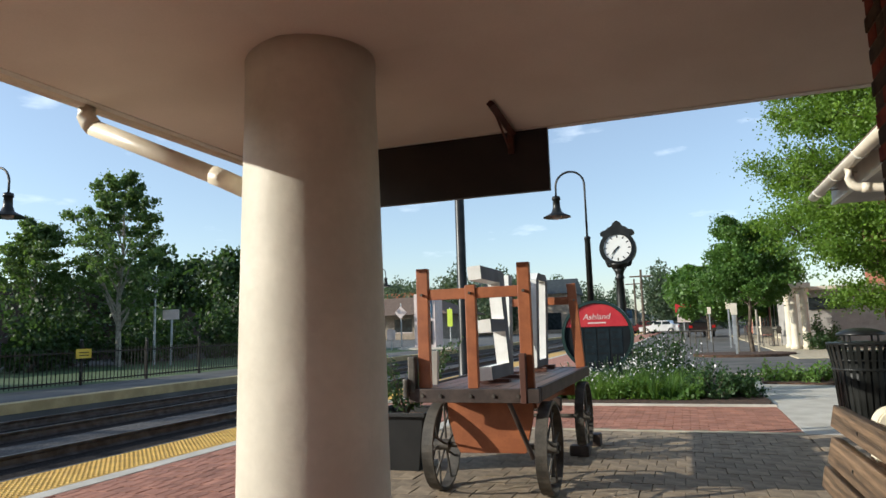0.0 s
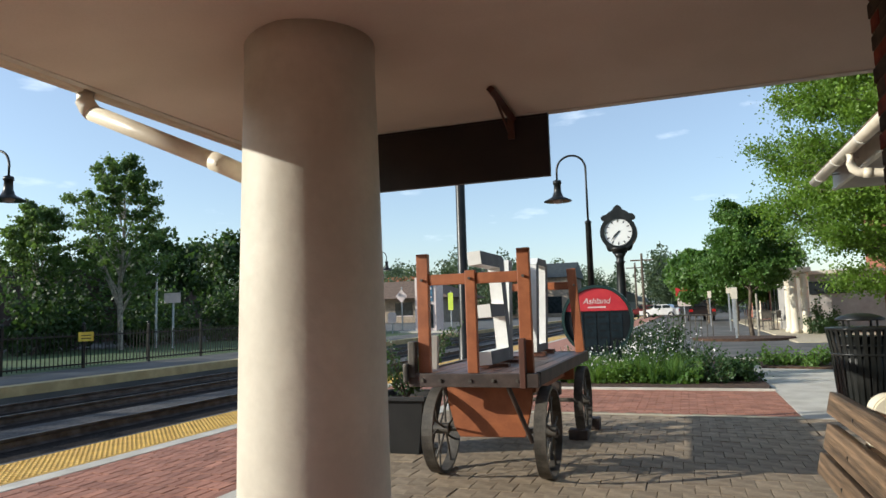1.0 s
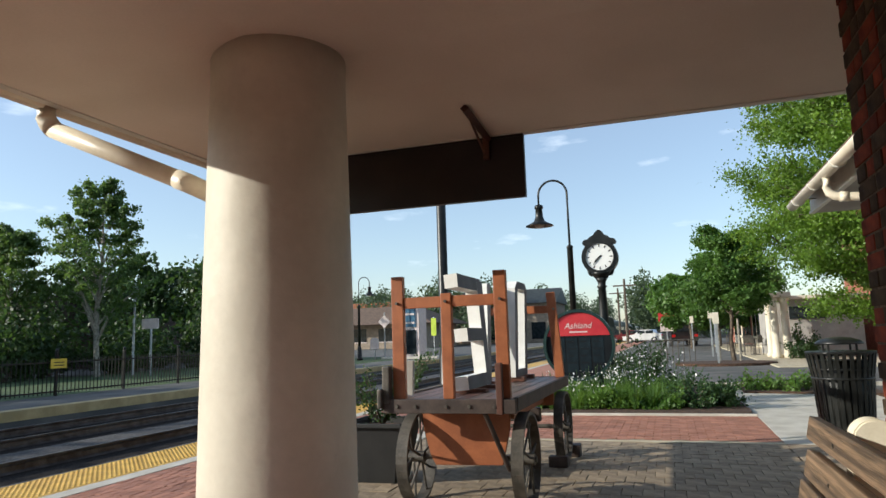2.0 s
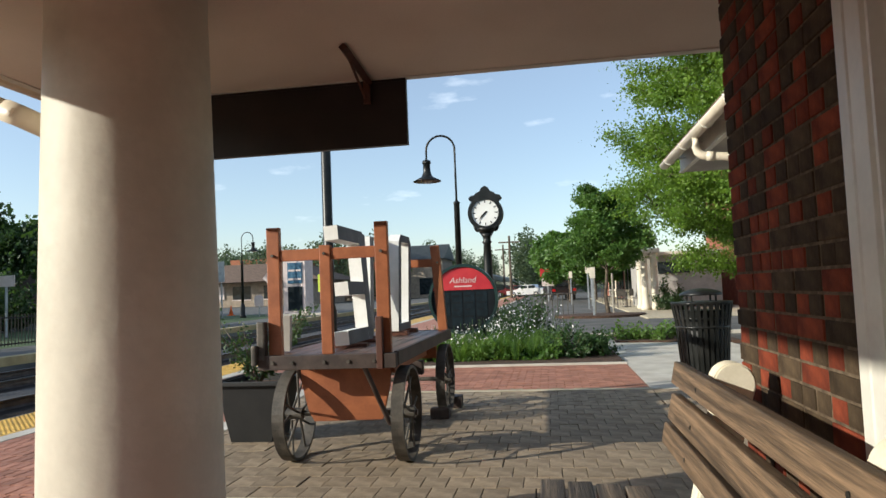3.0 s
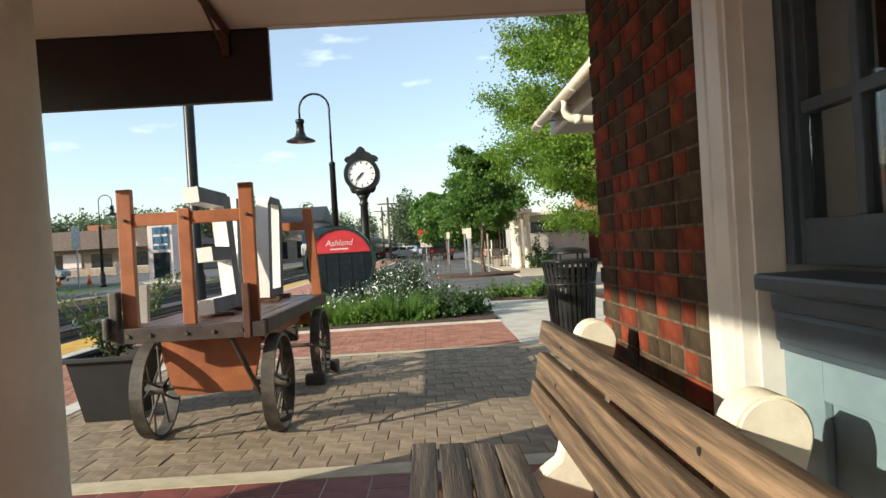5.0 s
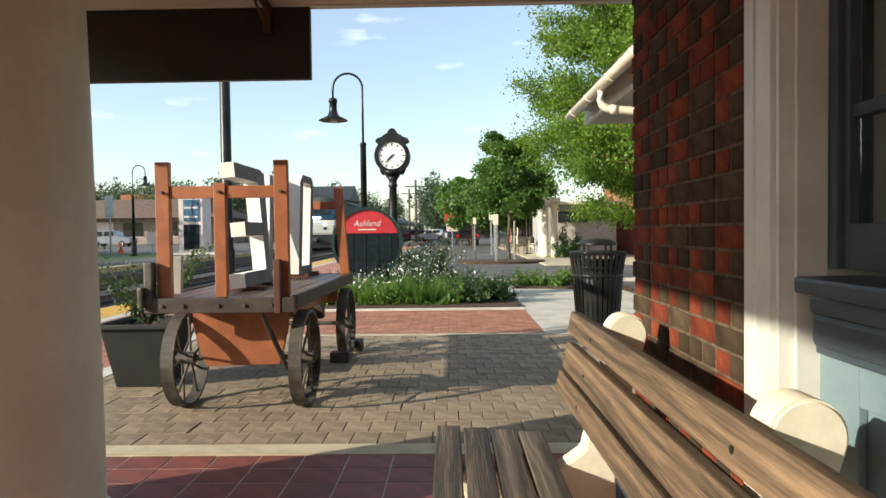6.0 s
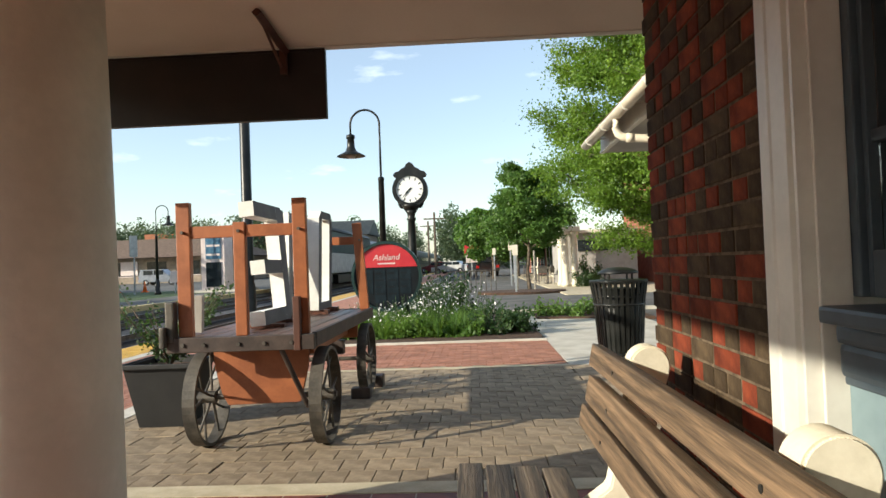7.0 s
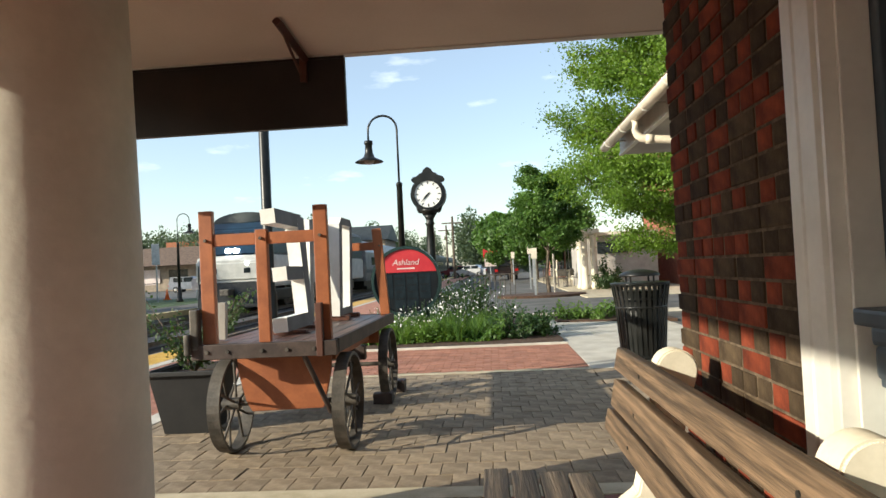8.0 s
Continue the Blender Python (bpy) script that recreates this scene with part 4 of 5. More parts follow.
# ---- gooseneck lamps ----
def gooseneck(at, turn=0.0, label="black gooseneck street lamp with flared shade"):
    l = thing("street_lamp", label, "street lamp", "gooseneck lamps", at, turn)
    part("base", lathe(B(), [(0.20, 0), (0.20, 0.12), (0.15, 0.18), (0.14, 0.7), (0.10, 0.82), (0.085, 0.9)], 16), "black", l, smooth=True)
    part("post", lathe(B(), [(0.085, 0.88), (0.075, 3.4), (0.085, 3.42), (0.085, 3.46), (0.04, 3.5)], 16), "black", l, smooth=True)
    R = 0.375
    pts = [(0, 0, 3.45), (0, 0, 4.2), (0, 0, 4.86)] + [(-R + R * math.cos(a), 0, 4.86 + R * math.sin(a)) for a in np.linspace(0.15, math.pi, 14)] + [(-2 * R, 0, 4.60)]
    part("arm", tube(B(), pts, 0.028, 10), "black", l)
    part("shade", lathe(B(), [(0.05, 4.62), (0.105, 4.60), (0.115, 4.52), (0.09, 4.50), (0.10, 4.30), (0.14, 4.19), (0.17, 4.16), (0.36, 4.065), (0.365, 4.05), (0.16, 4.10), (0.10, 4.12)], 28, (-2 * R, 0, 0)), "black", l, smooth=True)
    part("lens", lathe(B(), [(0.02, 3.99), (0.10, 4.02), (0.14, 4.09), (0.10, 4.115)], 20, (-2 * R, 0, 0)), "print", l, "pale glass lens", True)
    return l


lamp = gooseneck((-2.235, 17.0, 0.0))
copy_thing(lamp, pose(-15.0, 10.35, 0.0, 0, 0, 180))
copy_thing(lamp, pose(-18.6, 38.5, 0.0, 0, 0, 180))
solid("platform_pole", lathe(B(), [(0.16, 0), (0.16, 0.1), (0.125, 0.16), (0.12, 0.9), (0.095, 1.0), (0.092, 4.6), (0.05, 4.7)], 20, (-4.03, 12.0, 0)), "black", "thick black lamp pole on the platform", "pole", smooth=True)


# ---- planting beds ----
def bed_soil(name, outline, label):
    bm = B()
    prism(bm, outline, "z", -0.2, 0.035)
    return solid(name, bm, "mulch", label, "planting bed", "structure")


bed_soil("bed_soil", [(-3.0, 10.29), (1.05, 10.29), (1.1, 10.6), (0.95, 15.8), (-3.0, 15.8)], "dark bark mulch of the planting bed")
bed_soil("bed_soil_small", [(1.32, 13.9), (3.6, 13.4), (3.6, 15.8), (1.32, 15.8)], "dark bark mulch of the small bed")
rb = np.random.default_rng(11)
out = []
for k in range(420):
    x, y = rb.uniform(-2.9, 0.15), rb.uniform(10.72, 13.0)
    out += tuft_quads(rb, x, y, 0.03, 26, rb.uniform(0.20, 0.44), 0.26, 0.0045)
spots = np.stack([rb.uniform(-2.9, 0.2, 16000), rb.uniform(10.66, 13.0, 16000), rb.uniform(0.05, 0.36, 16000)], 1)
spots[:, 2] *= 0.65 + 0.5 * np.sin(spots[:, 0] * 5.3) * np.cos(spots[:, 1] * 4.1) ** 2
out += list(leaf_quads(rb, spots, 0.06))
quads("perennials", out, "grass", None, dict(label="bright green grassy perennials in the planting bed", category="plants", kind="stuff"))
# flowering sprays
st, pet = [], []
for k in range(300):
    cx, cy = rb.normal(-1.15, 0.58), rb.uniform(10.95, 13.4)
    cx = min(max(cx, -2.4), 0.55)
    h = rb.uniform(0.45, 0.98) * (1.0 - 0.22 * abs(cx + 0.1))
    lean = rb.normal(size=2) * 0.16
    p0, p1 = np.array([cx, cy, 0.05]), np.array([cx + lean[0], cy + lean[1], h])
    w = np.array([0.004, 0, 0])
    st.append([p0 - w, p0 + w, p1 + w, p1 - w])
    f = rb.uniform(0.5, 1.05, 3)[:, None]
    pet += list(leaf_quads(rb, p0 + (p1 - p0) * f + rb.normal(size=(3, 3)) * 0.04, 0.045))
quads("flower_stems", st, "shrub", None, dict(label="thin stems of the white flowering perennials", category="plants", kind="stuff"))
quads("white_flowers", pet, "petal", None, dict(label="small white blossoms over the planting bed", category="flowers", kind="stuff"))


def shrub(name, at, rx, rz, n, leaf, size, seed, label, group=""):
    r = np.random.default_rng(seed)
    t = thing(name, label, "shrub", group, at=at)
    bm = B()
    pts = []
    for k in range(26):
        a, e = r.uniform(0, 6.28), r.uniform(0.15, 1.0)
        tip = np.array([math.cos(a) * rx * math.sqrt(1 - e * e * 0.8), math.sin(a) * rx * math.sqrt(1 - e * e * 0.8), rz * e]) * r.uniform(0.75, 1.15)
        rod(bm, (0, 0, 0), Vector(tip), 0.01, 0.003, 5, False)
        f = r.uniform(0.35, 1.08, n // 26)[:, None]
        pts.append(tip * f + r.normal(size=(n // 26, 3)) * 0.10 * rx)
    part("stem", bm, "bark", t)
    c = np.concatenate(pts)
    c[:, 2] = np.abs(c[:, 2])
    quads("leaves", leaf_quads(r, c, size), leaf, t)
    return t


for k, (x, y, r_, h) in enumerate(((0.35, 11.1, 0.42, 0.42), (0.75, 11.3, 0.36, 0.38), (0.15, 11.9, 0.45, 0.50), (0.70, 12.2, 0.40, 0.42))):
    shrub("low_shrub", (x, y, 0.03), r_, h, 1300, "shrub", 0.055, 20 + k, "low dark green shrub at the bed's corner", "shrubs in the bed")
shrub("tall_shrub", (-0.45, 13.4, 0.03), 0.62, 0.95, 2200, "leaf_dark", 0.06, 31, "taller dusky shrub behind the white flowers")
shrub("tall_shrub", (-1.1, 13.9, 0.03), 0.55, 0.85, 1600, "leaf_dark", 0.06, 32, "taller dusky shrub behind the white flowers")
for k, (x, y, r_, h) in enumerate(((1.62, 14.4, 0.42, 0.36), (2.25, 14.2, 0.45, 0.40), (2.9, 14.2, 0.42, 0.38))):
    shrub("low_shrub", (x, y, 0.03), r_, h, 1000, "grass", 0.06, 40 + k, "low green shrub in the small bed", "shrubs in the small bed")

# ---- trees ----
tree("locust_tree", "bright green feathery locust tree by the walk", np.random.default_rng(5), (5.0, 14.6, 0), 8.6, lambda f: float(np.interp(f, (0.12, 0.18, 0.25, 0.31, 0.36, 0.42, 0.55, 0.75, 1.0), (1.9, 2.3, 3.3, 3.5, 3.1, 3.0, 2.9, 2.5, 1.0))), 84, 0.15, "leaf_bright", 380000, 0.064, start=0.13, up=0.30, scatter=0.36, clumps=7)
tree("street_tree", "dense mid-green street tree with a wooden stake", np.random.default_rng(6), (2.25, 27.0, 0), 4.8, lambda f: 1.38 * (1.05 - abs(f - 0.45) * 1.2), 26, 0.09, "leaf_mid", 46000, 0.105, start=0.33, up=0.5, clumps=5)
for k, (x, y, h) in enumerate(((1.4, 48.0, 4.7), (3.4, 52.0, 5.2), (1.6, 60, 5.4), (0.8, 70, 6.0))):
    tree("street_tree", "rounded green street tree down the avenue", np.random.default_rng(60 + k), (x, y, 0), h, lambda f: 2.3 * (1.05 - abs(f - 0.45) * 1.3), 18, 0.12, "leaf_mid", 20000, 0.25, start=0.22, up=0.5, group="avenue trees")
tree("birch_tree", "tall pale-trunked tree behind the iron fence", np.random.default_rng(8), (-24.2, 23.4, 0), 8.7, lambda f: float(np.interp(f, (0.15, 0.3, 0.6, 1.0), (2.3, 2.3, 1.5, 0.3))), 28, 0.14, "leaf_birch", 22000, 0.15, "pale_bark", start=0.16, up=1.45, scatter=0.3, clumps=4)
tree("birch_tree", "second dark tree behind the iron fence", np.random.default_rng(9), (-27.5, 21.8, 0), 6.4, lambda f: float(np.interp(f, (0.2, 0.5, 1.0), (1.7, 1.3, 0.4))), 26, 0.12, "leaf_birch", 14000, 0.15, "pale_bark", start=0.25, up=1.6, scatter=0.5, clumps=4)
tree("yard_tree", "dark spreading tree beyond the far platform", np.random.default_rng(10), (-30, 38, 0), 5.6, lambda f: 3.6 * (1.1 - abs(f - 0.5)), 14, 0.2, "leaf_dark", 8000, 0.34, start=0.2)
tree("yard_tree", "dark spreading tree beyond the far platform", np.random.default_rng(12), (-35, 36, 0), 5.6, lambda f: 3.6 * (1.1 - abs(f - 0.5)), 14, 0.2, "leaf_dark", 7000, 0.34, start=0.2)
for k in range(9):
    shrub("hedge_shrub", (-25.5 - (k % 3) * 1.2, 20.0 + k * 2.1, 0), 1.7, 3.0 + (k * 7 % 5) * 0.3, 2400, "leaf_dark", 0.22, 70 + k, "tall dark evergreen shrub behind the fence", "shrubs behind the fence")

# far woods; their haze is only in the greyer leaf colour
rf = np.random.default_rng(21)
cs = []
for k in range(260):
    y = rf.uniform(105, 210)
    x = rf.uniform(-150, 18)
    if -18 < x < -4 and y < 205:
        continue
    h = rf.uniform(7, 11.5) * (0.75 + y / 400)
    r_ = rf.uniform(2.5, 5)
    n = 1700
    u = rf.normal(size=(n, 3))
    u /= np.linalg.norm(u, axis=1)[:, None]
    lump = 1 + 0.25 * np.sin(u[:, 0] * 5 + k) * np.sin(u[:, 2] * 6 + k * 2)
    cs.append(np.array([x, y, h * 0.55]) + u * np.array([r_, r_, h * 0.5]) * (rf.uniform(0.45, 1.02, n) * lump)[:, None])
quads("far_woods", leaf_quads(rf, np.concatenate(cs), 0.55), "leaf_far", None, dict(label="line of far woods, distance haze put into the leaf green", category="woods", kind="stuff"))

# unseen tree belt, added to cut low sky light on the station wall
rw = np.random.default_rng(23)
cs = []
for k in range(46):
    c = np.array([rw.uniform(-31, -26), -75 + k * 1.85, 0.0])
    h, n = rw.uniform(6.0, 7.8), 900
    u = rw.normal(size=(n, 3))
    u /= np.linalg.norm(u, axis=1)[:, None]
    cs.append(c + np.array([0, 0, h * 0.5]) + u * np.array([1.9, 1.9, h * 0.5]) * rw.uniform(0.5, 1.05, n)[:, None])
quads("side_woods", leaf_quads(rw, np.concatenate(cs), 0.5), "leaf_dark", None, dict(label="unseen belt of trees added to block low sky light", category="woods", kind="stuff"))

# ---- far platform side ----
fence = thing("fence", "low black iron picket fence along the far platform", "fence")
me = mesh("picket", box(B(), -0.01, 0.01, -0.008, 0.008, 0.05, 1.0), "black")
for y in np.arange(4.0, 24, 0.13):
    shared("picket", me, fence, Matrix.Translation((-15.86, y, 0)))
for z in (0.12, 0.9):
    part("fence_rail", box(B(), -15.88, -15.84, 4, 24, z - 0.02, z + 0.02), "black", fence)
for y in np.arange(4.3, 24, 2.4):
    bm = box(B(), -15.895, -15.825, y - 0.035, y + 0.035, 0, 1.18, 0.006)
    lathe(bm, [(0.02, 1.18), (0.05, 1.22), (0.02, 1.27)], 8, (-15.86, y, 0))
    part("fence_post", bm, "black", fence)
s = thing("yellow_notice", "small yellow notice on the fence", "notice")
part("plate", box(B(), -15.80, -15.78, 13.66, 14.16, 0.74, 1.0), "yellow_sign", s)
for z in (0.82, 0.90):
    part("print_bar", box(B(), -15.779, -15.776, 13.75, 14.07, z - 0.012, z + 0.012), "black", s)
part("strap", box(B(), -15.83, -15.801, 13.86, 13.96, 0.70, 0.95), "black", s)


def lantern_post(at):
    l = thing("lantern_post", "grey post with a small glazed lantern", "lantern post", at=at)
    part("post", rod(B(), (0, 0, 0), (0, 0, 3.45), 0.06, 0.05), "galv", l)
    part("lantern", lathe(B(), [(0.08, 3.44), (0.15, 3.5), (0.20, 3.95), (0.22, 3.98), (0.05, 4.2)], 6), "galv", l)
    return l


lantern_post((-23.3, 24.55, 0))
s = thing("white_notice", "blank white notice board on a pole", "notice", at=(-21.9, 24.1, 0))
part("pole", rod(B(), (0, 0, 0), (0, 0, 2.5), 0.05), "galv", s)
part("plate", box(B(), -0.45, 0.45, -0.09, -0.05, 2.05, 2.5), "print", s)
solid("dark_building", box(B(), -46, -36, -90, 46, 0, 4.6), "dark_wall", "long dark brick building behind the trees", "building")
low = thing("side_building", "low red brick building with pale window behind trees", "building", at=(-36, 16, 0))
part("wall", box(B(), -2.0, 3.0, -4, 4.5, 0, 3.9), "far_brick", low)
part("roof", box(B(), -2.2, 3.2, -4.2, 4.7, 3.9, 4.2), "brown_roof", low)
part("window", box(B(), 3.0, 3.05, 1.0, 2.0, 1.0, 2.6), "print", low)


# ---- shops and vehicles beyond the tracks ----
shop = thing("low_shop", "low tan shop with a deep brown hipped roof", "shop")
part("wall", box(B(), -78, -31.5, 86, 100, 0, 3.5), "tan_wall", shop)
bm = B()
v = [bm.verts.new(p) for p in ((-80, 83.8, 3.35), (-29.8, 83.8, 3.35), (-29.8, 103, 3.35), (-80, 103, 3.35), (-74, 92, 6.1), (-36, 92, 6.1), (-36, 95, 6.1), (-74, 95, 6.1))]
for f in ((0, 1, 5, 4), (1, 2, 6, 5), (2, 3, 7, 6), (3, 0, 4, 7), (4, 5, 6, 7), (3, 2, 1, 0)):
    bm.faces.new([v[k] for k in f])
part("roof", bm, "brown_roof", shop)
for x in (-66, -61, -56.5, -52, -47.5, -43, -38.5):
    w = part("window", box(B(), x, x + 2.6, 85.94, 85.99, 1.0, 2.8), "dark_glass", shop)
    part("frame", box(B(), x - 0.1, x + 2.7, 85.93, 85.955, 0.88, 0.99), "print", w)
part("poster", box(B(), -46.5, -44.2, 85.85, 85.92, 1.1, 2.9), "print", shop)
back = thing("orange_shop", "distant shop with an orange fascia", "shop")
part("wall", box(B(), -56, -18, 112, 124, 0, 6.6), "tan_wall", back)
part("fascia", box(B(), -56.2, -36.0, 111.7, 112, 6.3, 8.0), "orange", back)
part("roof", prism(B(), [(111.2, 6.61), (124.5, 6.61), (118, 9.4)], "x", -35.9, -17.5), "train_roof", back, "dark grey pitched roof")
for x in range(-54, -20, 4):
    part("window", box(B(), x, x + 2.4, 111.94, 111.99, 0.6, 3.4), "dark_glass", back)
kiosk = thing("kiosk", "white glazed kiosk with blue posters", "kiosk", at=(-15.85, 40.0, 0))
part("frame", box(B(), -0.72, 0.72, 0, 1.4, 0, 3.55), "print", kiosk)
part("poster", box(B(), -0.42, 0.52, -0.05, -0.005, 2.0, 3.3), "screen_blue", kiosk, "blue posters behind glass")
for z in (2.2, 2.75):
    part("poster_bar", box(B(), -0.36, 0.46, -0.07, -0.051, z, z + 0.12), "print", kiosk)
part("door", box(B(), -0.42, 0.52, -0.05, -0.005, 0.3, 1.8), "dark_glass", kiosk)
part("plinth", box(B(), -1.6, 2.2, -0.8, 1.8, 0, 0.12), "concrete", kiosk)
for x, y, h, w in ((-20.75, 40.0, 3.6, 0.5),):
    s = thing("road_sign", "grey back of a tall road sign", "road sign", at=(x, y, 0))
    part("pole", rod(B(), (0, 0, 0), (0, 0, h), 0.05), "galv", s)
    part("plate", box(B(), -w / 2, w / 2, -0.07, -0.05, h - 1.3, h), "galv", s)
s = thing("crossing_sign", "white diamond sign on a slender pole", "road sign", at=(-17.5, 40, 0))
part("pole", rod(B(), (0, 0, 0), (0, 0, 3.0), 0.045), "galv", s)
part("plate", box(B(), -0.3, 0.3, -0.07, -0.05, 2.1, 2.7, 0, Matrix.Rotation(radians(45), 4, "Y")), "print", s)
s = thing("lime_sign", "bright lime marker sign on a pole", "road sign", at=(-14.1, 40, 0))
part("pole", rod(B(), (0, 0, 0), (0, 0, 2.6), 0.04), "galv", s)
part("plate", box(B(), -0.17, 0.17, -0.07, -0.05, 1.4, 2.5), "lime", s)
s = thing("white_marker", "white marker board on a short post by the track", "marker", at=(-18.3, 40.2, 0))
part("pole", rod(B(), (0, 0, 0), (0, 0, 1.0), 0.04), "galv", s)
part("plate", prism(B(), [(-0.3, 0.65), (0.3, 0.65), (0.3, 1.25), (0.15, 1.38), (-0.15, 1.38), (-0.3, 1.25)], "y", -0.07, -0.05), "print", s)
for x, y in ((-25.2, 46.0), (-22.4, 44.5)):
    c = thing("traffic_cone", "orange traffic cone on the grass", "traffic cone", "cones", (x, y, 0))
    part("base", box(B(), -0.2, 0.2, -0.2, 0.2, 0, 0.05, 0.01), "cone", c)
    part("body", lathe(B(), [(0.15, 0.05), (0.03, 0.72)], 16), "cone", c)


def vehicle(name, label, profile, glassline, length, width, body, at, turn, wheels, r=0.33):
    """profile, glassline: side outlines in (length, height); drawn out across the width."""
    v = thing(name, label, "car", at=at, turn=turn)
    b = part("body", prism(B(), profile, "x", -width / 2, width / 2, 0.05), body, v)
    bm = B()
    prism(bm, glassline, "x", -width / 2 + 0.09, width / 2 - 0.09, 0.04)
    part("cabin", bm, body, v)
    ys, zs = [p[0] for p in glassline], [p[1] for p in glassline]
    y0, y1, z0, z1 = min(ys), max(ys), min(zs), max(zs)
    for s in (-1, 1):
        x = s * (width / 2 - 0.088)
        for a, c in ((0.16, 0.48), (0.52, 0.84)):
            g = box(B(), x - 0.01, x + 0.01, y0 + (y1 - y0) * a, y0 + (y1 - y0) * c, z0 + 0.08, z1 - 0.1)
            part("side_window", g, "dark_glass", v)
        for k, yy in enumerate(wheels):
            w = part("wheel", rod(B(), (s * (width / 2 - 0.2), yy, r), (s * (width / 2 + 0.01), yy, r), r, r, 20), "rubber", v)
            part("rim", rod(B(), (s * (width / 2 - 0.02), yy, r), (s * (width / 2 + 0.02), yy, r), r * 0.62, r * 0.55, 14), "chrome", w)
        part("tail_lamp", box(B(), s * (width / 2 - 0.16) - 0.13, s * (width / 2 - 0.16) + 0.13, -length / 2 - 0.012, -length / 2 + 0.05, 0.72, 0.92), "tail", v)
        part("head_lamp", box(B(), s * (width / 2 - 0.2) - 0.15, s * (width / 2 - 0.2) + 0.15, length / 2 - 0.05, length / 2 + 0.012, 0.62, 0.78), "print", v)
    part("rear_window", box(B(), -width / 2 + 0.25, width / 2 - 0.25, y0 - 0.02, y0 + 0.06, z0 + 0.1, z1 - 0.12), "dark_glass", v)
    return v


SEDAN = [(-2.3, 0.3), (2.3, 0.3), (2.3, 0.72), (1.0, 0.95), (-2.2, 1.0), (-2.3, 0.85)]
SEDAN_G = [(-1.7, 0.98), (0.95, 0.95), (0.25, 1.42), (-0.9, 1.45)]
SUV = [(-2.3, 0.35), (2.3, 0.35), (2.3, 0.85), (2.1, 1.0), (1.0, 1.08), (-2.3, 1.08)]
SUV_G = [(-2.25, 1.07), (1.0, 1.07), (0.3, 1.72), (-2.1, 1.74)]
PICK = [(-2.7, 0.4), (2.7, 0.4), (2.7, 0.95), (2.5, 1.08), (-2.7, 1.1)]
PICK_G = [(-0.7, 1.09), (1.4, 1.07), (0.7, 1.75), (-0.6, 1.78)]
suv = vehicle("sport_utility_car", "silver sport utility car driving past the low shop", SUV, SUV_G, 4.6, 1.8, "suv", (-36.8, 72.0, 0), -90, (-1.45, 1.4))
vehicle("sedan_car", "white sedan on the road beyond the plaza", SEDAN, SEDAN_G, 4.6, 1.8, "silver", (-2.6, 78.0, 0), 68, (-1.4, 1.4))
vehicle("pickup_truck", "black pickup truck seen from behind", PICK, PICK_G, 5.4, 2.0, "car_black", (0.75, 58.0, 0), 8, (-1.7, 1.7), 0.4)
vehicle("red_car", "red car half hidden behind the white sedan", SEDAN, SEDAN_G, 4.6, 1.8, "car_red", (-4.9, 86.0, 0), 80, (-1.4, 1.4))
s = thing("stop_sign", "red sign over a white plate on a pole", "road sign", at=(-0.15, 52, 0))
part("pole", rod(B(), (0, 0, 0), (0, 0, 2.5), 0.04), "galv", s)
part("plate", box(B(), -0.55, 0.55, -0.07, -0.05, 1.85, 2.55), "red", s)
part("plate", box(B(), -0.45, 0.45, -0.07, -0.05, 1.2, 1.8), "print", s)
for x, y, h in ((-4.3, 75, 7.0), (-6.6, 98, 7.5)):
    s = thing("utility_pole", "tall weathered utility pole with crossarm", "utility pole", at=(x, y, 0))
    part("pole", rod(B(), (0, 0, 0), (0, 0, h), 0.16, 0.12), "bark", s)
    part("crossarm", box(B(), -1.2, 1.2, -0.06, 0.06, h - 0.8, h - 0.65), "bark", s)

# ---- street corner by the walk ----
isl = bmesh.new()
prism(isl, [(1.85 + 1.7 * math.cos(a), 25.9 + 1.4 * math.sin(a)) for a in np.linspace(0, 2 * math.pi, 28, endpoint=False)], "z", -0.1, 0.06, 0.02)
solid("tree_island", isl, "mulch", "mulched kerbed island round the street tree", "island", "structure")
for x, y, h in ((1.60, 25.2, 1.78), (1.85, 33.0, 2.1), (2.3, 38, 2.0), (1.3, 42, 2.0)):
    s = thing("parking_sign", "small pale sign on a square white post", "road sign", "signs along the street", (x, y, 0))
    part("post", box(B(), -0.035, 0.035, -0.035, 0.035, 0, h, 0.006), "galv", s)
    part("plate", box(B(), -0.10, 0.10, -0.07, -0.036, h - 0.36, h + 0.04, 0.004), "cream_wall", s)
part_stakes = thing("tree_stakes", "pair of wooden stakes beside the street tree", "stakes")
for x in (1.75, 2.45):
    part("stake", rod(B(), (x, 26.8, 0.05), (x, 26.8, 1.6), 0.04), "pale_bark", part_stakes)


def cafe_chair(x, y):
    t = thing("cafe_chair", "dark metal cafe chair on the forecourt", "chair", "cafe chairs", (x, y, 0.01))
    part("seat", box(B(), -0.22, 0.22, -0.22, 0.22, 0.43, 0.46, 0.01), "iron", t)
    part("backrest", box(B(), -0.22, 0.22, 0.19, 0.22, 0.55, 0.88, 0.01), "iron", t)
    for sx in (-0.2, 0.2):
        for sy in (-0.2, 0.2):
            part("leg", rod(B(), (sx, sy, 0), (sx, sy, 0.43 if sy < 0 else 0.86), 0.012), "iron", t)
    return t


